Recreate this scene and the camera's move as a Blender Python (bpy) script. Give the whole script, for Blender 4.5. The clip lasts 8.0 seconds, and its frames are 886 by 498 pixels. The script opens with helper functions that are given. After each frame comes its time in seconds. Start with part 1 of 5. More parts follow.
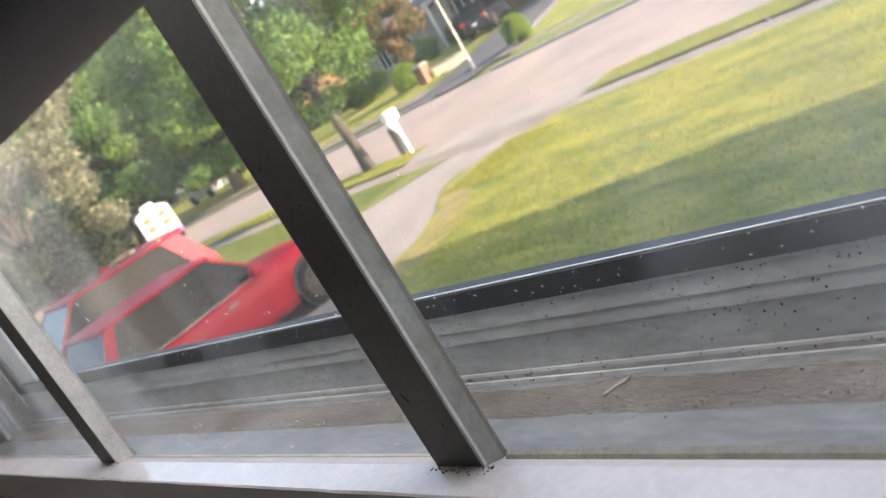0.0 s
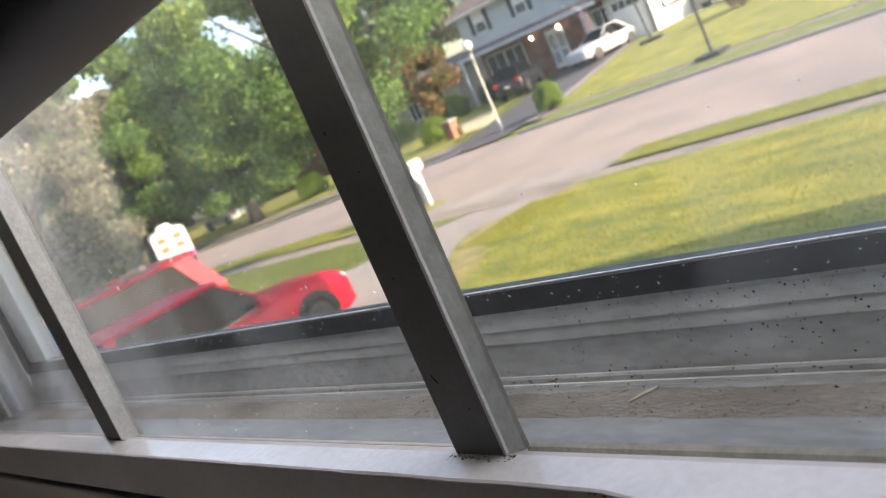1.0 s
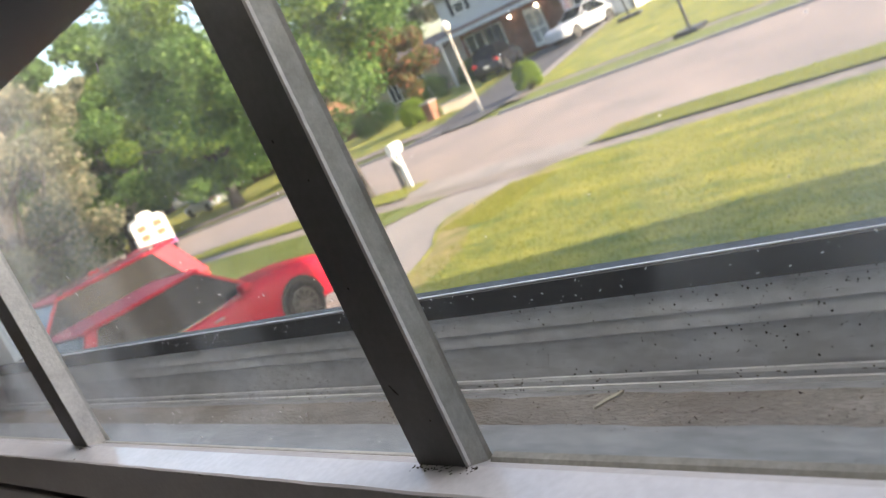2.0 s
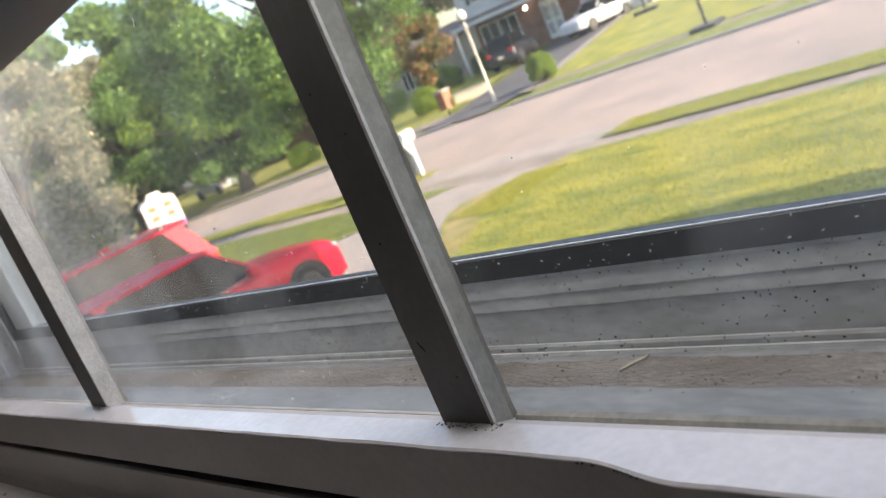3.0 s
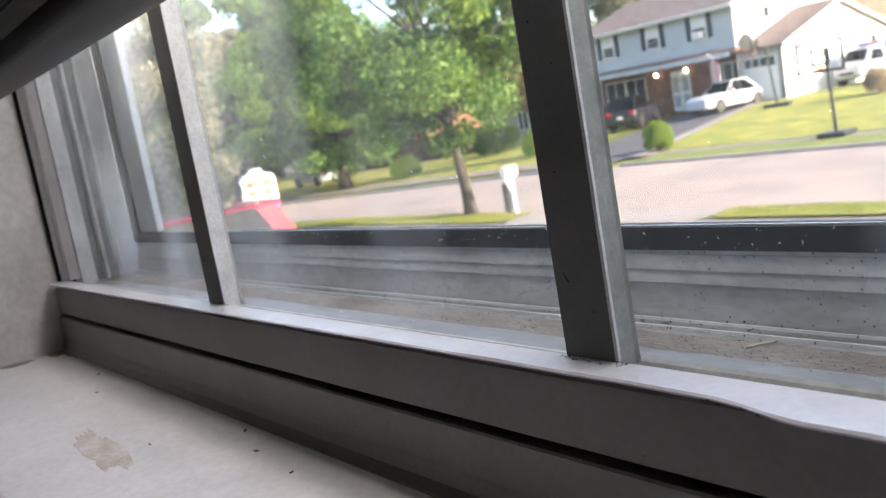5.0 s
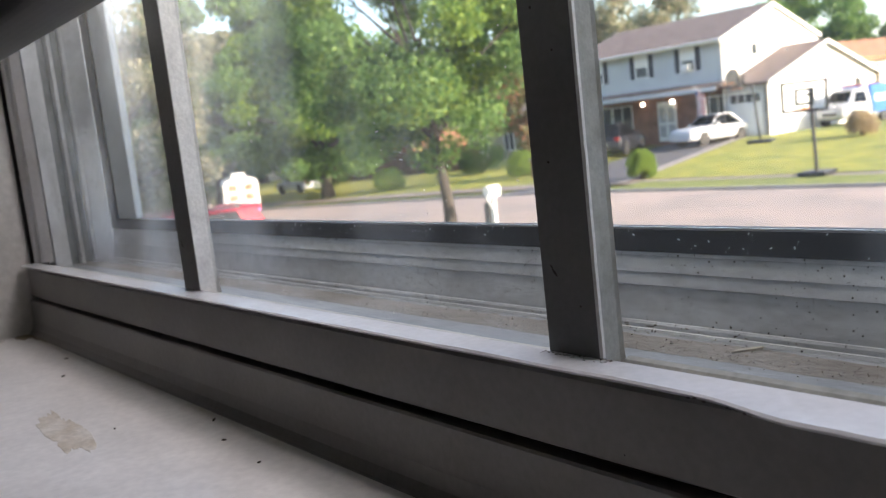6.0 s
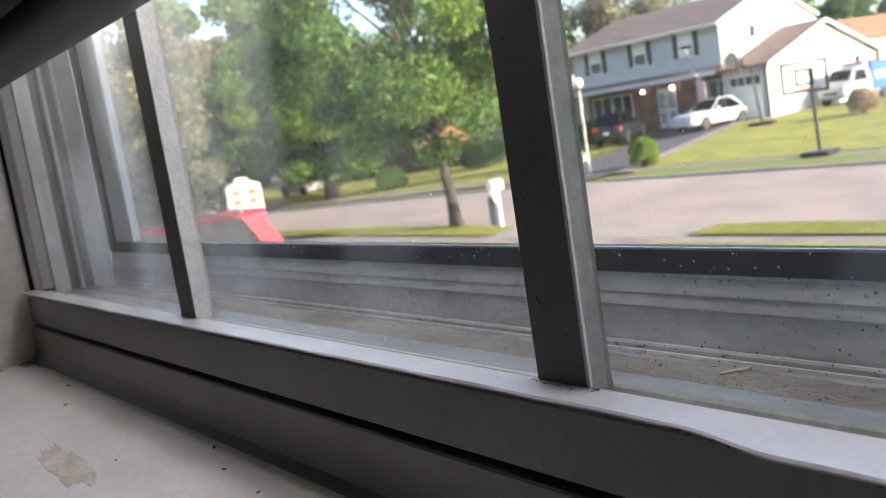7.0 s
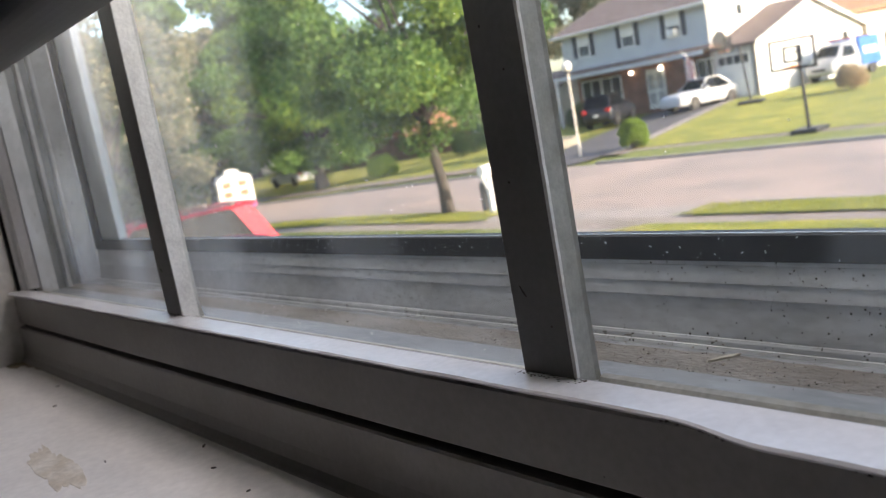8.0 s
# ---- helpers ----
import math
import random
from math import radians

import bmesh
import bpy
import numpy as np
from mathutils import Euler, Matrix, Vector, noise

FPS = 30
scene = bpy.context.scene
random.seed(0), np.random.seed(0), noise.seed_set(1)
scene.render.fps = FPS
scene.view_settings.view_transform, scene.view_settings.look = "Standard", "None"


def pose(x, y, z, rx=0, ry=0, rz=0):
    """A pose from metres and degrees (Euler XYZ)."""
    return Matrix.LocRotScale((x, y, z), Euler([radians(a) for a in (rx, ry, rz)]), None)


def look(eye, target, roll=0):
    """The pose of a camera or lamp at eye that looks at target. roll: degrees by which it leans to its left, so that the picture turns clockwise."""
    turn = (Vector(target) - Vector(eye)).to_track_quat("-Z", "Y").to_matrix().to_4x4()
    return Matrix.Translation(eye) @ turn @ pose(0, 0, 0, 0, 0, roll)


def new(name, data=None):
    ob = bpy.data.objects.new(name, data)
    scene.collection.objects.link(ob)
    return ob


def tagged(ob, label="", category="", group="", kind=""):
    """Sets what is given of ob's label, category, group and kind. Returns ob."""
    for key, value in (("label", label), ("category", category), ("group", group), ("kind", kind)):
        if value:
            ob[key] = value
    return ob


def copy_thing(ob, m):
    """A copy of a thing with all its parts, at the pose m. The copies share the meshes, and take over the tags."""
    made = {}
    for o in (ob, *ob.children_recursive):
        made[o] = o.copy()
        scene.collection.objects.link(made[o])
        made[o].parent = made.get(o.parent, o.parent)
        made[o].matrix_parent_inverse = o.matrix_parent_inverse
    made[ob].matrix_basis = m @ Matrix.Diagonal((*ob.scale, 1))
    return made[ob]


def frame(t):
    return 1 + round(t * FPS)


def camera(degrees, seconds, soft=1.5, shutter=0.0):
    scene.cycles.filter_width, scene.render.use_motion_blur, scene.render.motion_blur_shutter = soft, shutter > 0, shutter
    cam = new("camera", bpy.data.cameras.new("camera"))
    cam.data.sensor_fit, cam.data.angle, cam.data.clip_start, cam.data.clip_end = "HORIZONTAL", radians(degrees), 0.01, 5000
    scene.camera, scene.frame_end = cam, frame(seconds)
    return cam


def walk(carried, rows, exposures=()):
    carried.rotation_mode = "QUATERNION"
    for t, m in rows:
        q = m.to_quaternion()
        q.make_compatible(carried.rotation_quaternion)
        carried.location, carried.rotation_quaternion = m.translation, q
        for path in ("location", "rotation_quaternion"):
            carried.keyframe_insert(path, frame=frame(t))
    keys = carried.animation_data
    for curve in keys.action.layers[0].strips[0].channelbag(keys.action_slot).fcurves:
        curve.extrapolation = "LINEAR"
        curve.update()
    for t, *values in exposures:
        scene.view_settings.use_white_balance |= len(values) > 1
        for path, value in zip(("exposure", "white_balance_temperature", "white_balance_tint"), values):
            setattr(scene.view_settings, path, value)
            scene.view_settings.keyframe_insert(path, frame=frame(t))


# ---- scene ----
cam = camera(53.5, 8.0, soft=1.2)
cam.data.dof.use_dof, cam.data.dof.focus_distance, cam.data.dof.aperture_fstop = True, 0.42, 19.0
PATH = [
    (0, (0.274, -0.19, 0.167), (-1.215, 1.064, -0.296), -30.7),
    (0.5, (0.256, -0.22, 0.143), (-1.225, 1.077, -0.208), -23.6),
    (1, (0.264, -0.217, 0.149), (-1.219, 1.08, -0.194), -23.6),
    (1.5, (0.267, -0.195, 0.155), (-1.197, 1.111, -0.236), -25.2),
    (3, (0.259, -0.212, 0.145), (-1.22, 1.07, -0.265), -23.2),
    (3.5, (0.264, -0.218, 0.146), (-1.262, 1.012, -0.254), -23.3),
    (4, (0.273, -0.251, 0.142), (-1.309, 0.925, -0.194), -19.6),
    (4.5, (0.27, -0.274, 0.126), (-1.344, 0.87, -0.166), -14.6),
    (5, (0.254, -0.27, 0.115), (-1.335, 0.91, -0.174), -10.0),
    (6.5, (0.245, -0.27, 0.099), (-1.315, 0.956, -0.154), -6.2),
    (7, (0.251, -0.259, 0.116), (-1.318, 0.953, -0.152), -8.9),
    (7.5, (0.25, -0.256, 0.117), (-1.316, 0.955, -0.169), -9.8),
    (8, (0.249, -0.251, 0.117), (-1.309, 0.966, -0.183), -10.4),
]
walk(cam, [(t, look(e, g, r)) for t, e, g, r in PATH], [(0, 2.17, 6880, 20), (0.5, 1.93, 6880, 20), (1.5, 1.97, 6900, 20), (3.5, 2.07, 6850, 20), (4.5, 2.19, 6600, 20), (5, 2.32, 6500, 20), (6.5, 1.95, 6520, 20), (8, 1.93, 6650, 20)])

# ---- world, sun, exposure ----
SUN_EL, SUN_AZ = 19.0, 12.0   # height; turn from +x towards +y
sun_from = Vector((math.cos(radians(SUN_AZ)) * math.cos(radians(SUN_EL)), math.sin(radians(SUN_AZ)) * math.cos(radians(SUN_EL)), math.sin(radians(SUN_EL))))
world = bpy.data.worlds.new("world")
scene.world = world
world.use_nodes = True
wn = world.node_tree.nodes
sky = wn.new("ShaderNodeTexSky")
sky.sky_type, sky.sun_disc = "NISHITA", False
sky.sun_elevation, sky.sun_rotation = radians(SUN_EL), math.atan2(sun_from.x, sun_from.y)
sky.air_density, sky.dust_density = 1.0, 2.0
wn["Background"].inputs["Strength"].default_value = 0.15
world.node_tree.links.new(sky.outputs["Color"], wn["Background"].inputs["Color"])
sun = new("sun", bpy.data.lights.new("sun", "SUN"))
sun.data.energy, sun.data.angle, sun.data.color = 3.6, radians(0.6), (1.0, 0.86, 0.68)
sun.matrix_world = look(sun_from * 50, (0, 0, 0))
# area lamp added in the upper part of the window opening, for the sky's light
opening_fill = new("window_sky_fill", bpy.data.lights.new("window_sky_fill", "AREA"))
opening_fill.data.shape, opening_fill.data.size, opening_fill.data.size_y = "RECTANGLE", 1.10, 0.14
opening_fill.data.energy, opening_fill.data.color = 0.68, (1.0, 0.93, 0.85)
opening_fill.matrix_world = look((-0.30, 0.125, 0.375), (-0.30, -0.60, 0.10))

# second added lamp, brightening ledge and track between the two sashes
between = new("sash_sky_fill", bpy.data.lights.new("sash_sky_fill", "AREA"))
between.data.shape, between.data.size, between.data.size_y = "RECTANGLE", 1.60, 0.05
between.data.energy, between.data.color, between.data.spread = 0.095, (1.0, 0.96, 0.91), radians(70)
between.matrix_world = look((-0.05, 0.045, 0.46), (-0.05, 0.040, 0.0))


# ---- materials ----
def mat(name, color, rough=0.6, metal=0.0, var=0.15, scale=8.0, fine=90.0, bump=0.15, other=None, spec=0.5, specks=0.0, speck_scale=120.0, coords="Object", stretch=(1, 1, 1), rand=0.0, bump_dist=0.01):
    """Two-scale procedural surface: broad stains, fine grain, relief, and dark specks where asked."""
    m = bpy.data.materials.new(name)
    m.use_nodes = True
    n, l = m.node_tree.nodes, m.node_tree.links
    b = n["Principled BSDF"]
    tc = n.new("ShaderNodeTexCoord")
    mp = n.new("ShaderNodeMapping")
    mp.inputs["Scale"].default_value = stretch
    l.new(tc.outputs[coords], mp.inputs["Vector"])
    big, small = n.new("ShaderNodeTexNoise"), n.new("ShaderNodeTexNoise")
    big.inputs["Scale"].default_value, big.inputs["Detail"].default_value, big.inputs["Roughness"].default_value = scale, 6, 0.65
    small.inputs["Scale"].default_value, small.inputs["Detail"].default_value = fine, 4
    for t in (big, small):
        l.new(mp.outputs["Vector"], t.inputs["Vector"])
    c = Vector(color)
    o = Vector(other) if other else c * (1 - var * 2)
    ramp = n.new("ShaderNodeValToRGB")
    ramp.color_ramp.elements[0].position, ramp.color_ramp.elements[1].position = 0.33, 0.62
    ramp.color_ramp.elements[0].color, ramp.color_ramp.elements[1].color = (*o, 1), (*c, 1)
    l.new(big.outputs["Fac"], ramp.inputs["Fac"])
    mix = n.new("ShaderNodeMix")
    mix.data_type, mix.blend_type = "RGBA", "MULTIPLY"
    mix.inputs["Factor"].default_value = 1.0
    g = n.new("ShaderNodeMapRange")
    g.inputs["From Min"].default_value, g.inputs["From Max"].default_value = 0.3, 0.7
    g.inputs["To Min"].default_value, g.inputs["To Max"].default_value = 1 - var, 1 + var * 0.4
    l.new(small.outputs["Fac"], g.inputs["Value"])
    l.new(ramp.outputs["Color"], mix.inputs["A"])
    l.new(g.outputs["Result"], mix.inputs["B"])
    out = mix.outputs["Result"]
    if rand:
        oi = n.new("ShaderNodeObjectInfo")
        r = n.new("ShaderNodeMapRange")
        r.inputs["To Min"].default_value, r.inputs["To Max"].default_value = 1 - rand, 1 + rand
        l.new(oi.outputs["Random"], r.inputs["Value"])
        m2 = n.new("ShaderNodeMix")
        m2.data_type, m2.blend_type = "RGBA", "MULTIPLY"
        m2.inputs["Factor"].default_value = 1.0
        l.new(out, m2.inputs["A"])
        l.new(r.outputs["Result"], m2.inputs["B"])
        out = m2.outputs["Result"]
    if specks:
        v = n.new("ShaderNodeTexVoronoi")
        v.inputs["Scale"].default_value = speck_scale
        l.new(tc.outputs[coords], v.inputs["Vector"])
        sz = n.new("ShaderNodeMath")
        sz.operation = "MULTIPLY"
        sep = n.new("ShaderNodeSeparateColor")
        l.new(v.outputs["Color"], sep.inputs["Color"])
        pw = n.new("ShaderNodeMath")
        pw.operation = "POWER"
        pw.inputs[1].default_value = 3.0
        l.new(sep.outputs["Red"], pw.inputs[0])
        l.new(pw.outputs[0], sz.inputs[0])
        l.new(big.outputs["Fac"], sz.inputs[1])
        sc = n.new("ShaderNodeMath")
        sc.operation = "MULTIPLY"
        sc.inputs[1].default_value = specks
        l.new(sz.outputs[0], sc.inputs[0])
        lt = n.new("ShaderNodeMath")
        lt.operation = "LESS_THAN"
        l.new(v.outputs["Distance"], lt.inputs[0])
        l.new(sc.outputs[0], lt.inputs[1])
        m3 = n.new("ShaderNodeMix")
        m3.data_type = "RGBA"
        l.new(lt.outputs[0], m3.inputs["Factor"])
        l.new(out, m3.inputs["A"])
        m3.inputs["B"].default_value = (0.035, 0.03, 0.025, 1)
        out = m3.outputs["Result"]
    l.new(out, b.inputs["Base Color"])
    b.inputs["Roughness"].default_value, b.inputs["Metallic"].default_value = rough, metal
    b.inputs["Specular IOR Level"].default_value = spec
    if bump:
        bp = n.new("ShaderNodeBump")
        bp.inputs["Strength"].default_value, bp.inputs["Distance"].default_value = bump, bump_dist
        l.new(small.outputs["Fac"], bp.inputs["Height"])
        l.new(bp.outputs["Normal"], b.inputs["Normal"])
    return m


def leaf_mat(name, a, b_, c):
    """Foliage whose leaves differ by island, with light passing through."""
    m = bpy.data.materials.new(name)
    m.use_nodes = True
    n, l = m.node_tree.nodes, m.node_tree.links
    geo = n.new("ShaderNodeNewGeometry")
    ramp = n.new("ShaderNodeValToRGB")
    e = ramp.color_ramp.elements
    e[0].color, e[1].color = (*a, 1), (*c, 1)
    e.new(0.5).color = (*b_, 1)
    l.new(geo.outputs["Random Per Island"], ramp.inputs["Fac"])
    b = n["Principled BSDF"]
    b.inputs["Roughness"].default_value = 0.55
    b.inputs["Specular IOR Level"].default_value = 0.3
    l.new(ramp.outputs["Color"], b.inputs["Base Color"])
    tr = n.new("ShaderNodeBsdfTranslucent")
    l.new(ramp.outputs["Color"], tr.inputs["Color"])
    mx = n.new("ShaderNodeMixShader")
    mx.inputs["Fac"].default_value = 0.5
    l.new(b.outputs[0], mx.inputs[1])
    l.new(tr.outputs[0], mx.inputs[2])
    l.new(mx.outputs[0], n["Material Output"].inputs["Surface"])
    return m


def pane_mat(name, haze, tint=(0.95, 0.97, 0.97)):
    """Thin window glass: clear, glossy by Fresnel, with a dusty film, smears and small specks."""
    m = bpy.data.materials.new(name)
    m.use_nodes = True
    n, l = m.node_tree.nodes, m.node_tree.links
    n.remove(n["Principled BSDF"])
    clear, gloss, dust = n.new("ShaderNodeBsdfTransparent"), n.new("ShaderNodeBsdfGlossy"), n.new("ShaderNodeBsdfTranslucent")
    clear.inputs["Color"].default_value = (*tint, 1)
    gloss.inputs["Roughness"].default_value = 0.02
    dust.inputs["Color"].default_value = (0.8, 0.8, 0.78, 1)
    lw = n.new("ShaderNodeLayerWeight")
    lw.inputs["Blend"].default_value = 0.25
    fr = n.new("ShaderNodeMath")
    fr.operation = "MULTIPLY_ADD"
    fr.inputs[1].default_value, fr.inputs[2].default_value = 0.10, 0.008
    l.new(lw.outputs["Facing"], fr.inputs[0])
    tc = n.new("ShaderNodeTexCoord")
    mp = n.new("ShaderNodeMapping")
    mp.inputs["Scale"].default_value = (1, 1, 0.35)
    l.new(tc.outputs["Object"], mp.inputs["Vector"])
    film = n.new("ShaderNodeTexNoise")
    film.inputs["Scale"].default_value, film.inputs["Detail"].default_value = 7, 5
    l.new(mp.outputs["Vector"], film.inputs["Vector"])
    r = n.new("ShaderNodeMapRange")
    r.inputs["From Min"].default_value, r.inputs["From Max"].default_value = 0.48, 0.76
    r.inputs["To Min"].default_value, r.inputs["To Max"].default_value = haze * 0.4, haze * 4.5
    l.new(film.outputs["Fac"], r.inputs["Value"])
    v = n.new("ShaderNodeTexVoronoi")
    v.inputs["Scale"].default_value = 95
    l.new(tc.outputs["Object"], v.inputs["Vector"])
    sep = n.new("ShaderNodeSeparateColor")
    l.new(v.outputs["Color"], sep.inputs["Color"])
    pw = n.new("ShaderNodeMath")
    pw.operation = "POWER"
    pw.inputs[1].default_value = 6
    l.new(sep.outputs["Red"], pw.inputs[0])
    k = n.new("ShaderNodeMath")
    k.operation = "MULTIPLY"
    k.inputs[1].default_value = 0.055
    l.new(pw.outputs[0], k.inputs[0])
    lt = n.new("ShaderNodeMath")
    lt.operation = "LESS_THAN"
    l.new(v.outputs["Distance"], lt.inputs[0])
    l.new(k.outputs[0], lt.inputs[1])
    sp = n.new("ShaderNodeMath")
    sp.operation = "MULTIPLY"
    sp.inputs[1].default_value = 0.45
    l.new(lt.outputs[0], sp.inputs[0])
    add = n.new("ShaderNodeMath")
    add.operation = "MAXIMUM"
    l.new(r.outputs["Result"], add.inputs[0])
    l.new(sp.outputs[0], add.inputs[1])
    m1, m2 = n.new("ShaderNodeMixShader"), n.new("ShaderNodeMixShader")
    l.new(add.outputs[0], m1.inputs["Fac"])
    l.new(clear.outputs[0], m1.inputs[1])
    l.new(dust.outputs[0], m1.inputs[2])
    l.new(fr.outputs[0], m2.inputs["Fac"])
    l.new(m1.outputs[0], m2.inputs[1])
    l.new(gloss.outputs[0], m2.inputs[2])
    l.new(m2.outputs[0], n["Material Output"].inputs["Surface"])
    return m


def glow_mat(name, color, strength):
    m = bpy.data.materials.new(name)
    m.use_nodes = True
    b = m.node_tree.nodes["Principled BSDF"]
    b.inputs["Base Color"].default_value = (*color, 1)
    b.inputs["Emission Color"].default_value = (*color, 1)
    b.inputs["Emission Strength"].default_value = strength
    return m


ROOMWALL = mat("low_bounce_taupe", (0.06, 0.056, 0.052), 0.9, var=0.08, scale=3, fine=60)
# dark grey carries the shade on the bars' room faces
BARSHADE = mat("shaded_bar_paint", (0.185, 0.182, 0.175), 0.5, var=0.10, scale=14, fine=260, bump=0.1, specks=0.16, speck_scale=45, bump_dist=0.001)
PUTTY = mat("old_putty", (0.86, 0.85, 0.81), 0.65, var=0.10, scale=40, fine=400, bump=0.25, bump_dist=0.002)
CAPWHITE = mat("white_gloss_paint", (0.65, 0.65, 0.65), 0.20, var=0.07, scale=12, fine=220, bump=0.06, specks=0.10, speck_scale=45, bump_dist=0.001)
# sash paint darkened to taupe: the shade on room-side faces, put into colour
SASHSHADE = mat("shaded_sash_paint", (0.215, 0.205, 0.19), 0.38, var=0.10, scale=9, fine=220, bump=0.08, specks=0.10, speck_scale=45, bump_dist=0.001)
PAINTSIDE = mat("chalky_side_paint", (0.46, 0.465, 0.43), 0.6, var=0.12, scale=45, fine=380, bump=0.2, other=(0.34, 0.34, 0.30), bump_dist=0.001)
BEADGREY = mat("grey_green_putty", (0.27, 0.275, 0.245), 0.7, var=0.15, scale=40, fine=380, bump=0.25, bump_dist=0.001)
SILL = mat("sill_paint", (0.80, 0.78, 0.75), 0.30, var=0.10, scale=6, fine=150, bump=0.12, specks=0.05, speck_scale=40, bump_dist=0.001)
PLASTER = mat("plaster", (0.72, 0.70, 0.66), 0.85, var=0.12, scale=9, fine=120, bump=0.3, specks=0.30, speck_scale=70, bump_dist=0.002)
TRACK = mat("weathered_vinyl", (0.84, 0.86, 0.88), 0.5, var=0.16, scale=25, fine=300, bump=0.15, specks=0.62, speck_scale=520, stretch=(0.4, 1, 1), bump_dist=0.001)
LEDGE = mat("dirty_ledge", (0.29, 0.275, 0.25), 0.9, var=0.30, scale=26, fine=600, bump=0.7, other=(0.16, 0.14, 0.115), specks=0.55, speck_scale=650, stretch=(0.5, 1, 1), bump_dist=0.002)
DARKRAIL = mat("dark_storm_rail", (0.014, 0.014, 0.015), 0.6, var=0.3, scale=30, fine=200, bump=0.1, bump_dist=0.001)
GAP = mat("dark_gap", (0.012, 0.011, 0.010), 0.9, var=0.2)
GRIME = mat("grime", (0.075, 0.062, 0.048), 0.95, var=0.3, scale=90, fine=500, bump=0.5, bump_dist=0.002)
SLAT = mat("pale_slat_vinyl", (0.72, 0.71, 0.69), 0.5, var=0.08, scale=10, fine=200, bump=0.04, bump_dist=0.001)
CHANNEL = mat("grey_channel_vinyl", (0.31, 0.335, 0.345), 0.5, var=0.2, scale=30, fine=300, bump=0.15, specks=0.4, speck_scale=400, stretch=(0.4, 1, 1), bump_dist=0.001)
BARE = mat("bare_wood_patch", (0.52, 0.46, 0.37), 0.7, var=0.2, scale=45, fine=300, bump=0.3, other=(0.70, 0.67, 0.61), bump_dist=0.001)
LEAFDRY = mat("dry_leaf", (0.50, 0.47, 0.38), 0.8, var=0.2, scale=50)
BLIND = mat("blind_vinyl", (0.12, 0.12, 0.125), 0.52, var=0.06, scale=10, fine=200, bump=0.04, bump_dist=0.001, spec=0.25)
GLASS = pane_mat("dusty_glass", 0.036)
GLASS_HAZY = pane_mat("milky_glass", 0.075)
GLASS_OUT = pane_mat("storm_glass", 0.012)
# streaks along x put mowing stripes and long shadows into the colour
GRASS = mat("lawn_grass", (0.43, 0.385, 0.06), 0.9, var=0.40, scale=2.0, fine=26, bump=1.0, other=(0.13, 0.18, 0.03), stretch=(0.4, 1, 1), bump_dist=0.05)
VERGE = mat("verge_grass", (0.24, 0.25, 0.05), 0.9, var=0.30, scale=1.1, fine=34, bump=0.8, other=(0.13, 0.17, 0.035), bump_dist=0.03)
ASPHALT = mat("worn_asphalt", (0.39, 0.30, 0.25), 0.85, var=0.14, scale=0.35, fine=25, bump=0.3, other=(0.27, 0.22, 0.195), bump_dist=0.01)
DRIVE = mat("driveway_concrete", (0.38, 0.32, 0.275), 0.85, var=0.16, scale=0.7, fine=30, bump=0.3, other=(0.28, 0.245, 0.22), bump_dist=0.01)
WALK = mat("dirty_pavement", (0.33, 0.265, 0.22), 0.85, var=0.2, scale=1.2, fine=30, bump=0.3, other=(0.22, 0.18, 0.15), bump_dist=0.01)
SOIL = mat("worn_turf", (0.40, 0.30, 0.12), 0.95, var=0.3, scale=2.5, fine=40, bump=0.8, other=(0.24, 0.22, 0.06), bump_dist=0.03)
DARKDRIVE = mat("dark_driveway", (0.11, 0.10, 0.10), 0.85, var=0.15, scale=0.6, fine=30, bump=0.3)
KERB = mat("kerb_concrete", (0.36, 0.33, 0.30), 0.85, var=0.15, scale=2, fine=40)
BARK = mat("bark", (0.095, 0.08, 0.066), 0.95, var=0.3, scale=5, fine=30, bump=0.9, stretch=(1, 1, 0.25), bump_dist=0.03)
GREEN = leaf_mat("green_leaves", (0.06, 0.13, 0.035), (0.12, 0.22, 0.055), (0.22, 0.33, 0.085))
LIME = leaf_mat("lime_leaves", (0.13, 0.22, 0.03), (0.22, 0.32, 0.05), (0.30, 0.38, 0.07))
DUSK = leaf_mat("tan_green_leaves", (0.13, 0.16, 0.095), (0.24, 0.245, 0.155), (0.46, 0.40, 0.26))
RUST = leaf_mat("rust_leaves", (0.07, 0.12, 0.035), (0.15, 0.15, 0.05), (0.33, 0.13, 0.07))
DEEP = leaf_mat("deep_green_leaves", (0.025, 0.055, 0.018), (0.045, 0.09, 0.025), (0.08, 0.13, 0.035))
STRAW = leaf_mat("straw_leaves", (0.30, 0.22, 0.12), (0.42, 0.32, 0.18), (0.50, 0.40, 0.26))
SIDING = mat("blue_grey_siding", (0.52, 0.55, 0.57), 0.7, var=0.08, scale=1.0, fine=12, bump=0.1)
WHITEW = mat("white_siding", (0.80, 0.79, 0.76), 0.7, var=0.05, scale=1.0, fine=12, bump=0.1)
TRIM = mat("white_trim", (0.78, 0.78, 0.76), 0.6, var=0.06)
ROOF = mat("brown_shingles", (0.20, 0.145, 0.125), 0.9, var=0.2, scale=1.5, fine=14, bump=0.4)
BRICK = mat("red_brick", (0.30, 0.14, 0.09), 0.9, var=0.25, scale=2, fine=18, rand=0.15)
SHUTTER = mat("dark_shutter", (0.04, 0.045, 0.06), 0.6, var=0.1)
DARKGLASS = mat("dark_window_glass", (0.05, 0.06, 0.07), 0.08, var=0.2, scale=2, bump=0.0)
BEIGE = mat("cream_siding", (0.55, 0.48, 0.38), 0.8, var=0.1, scale=1, fine=10)
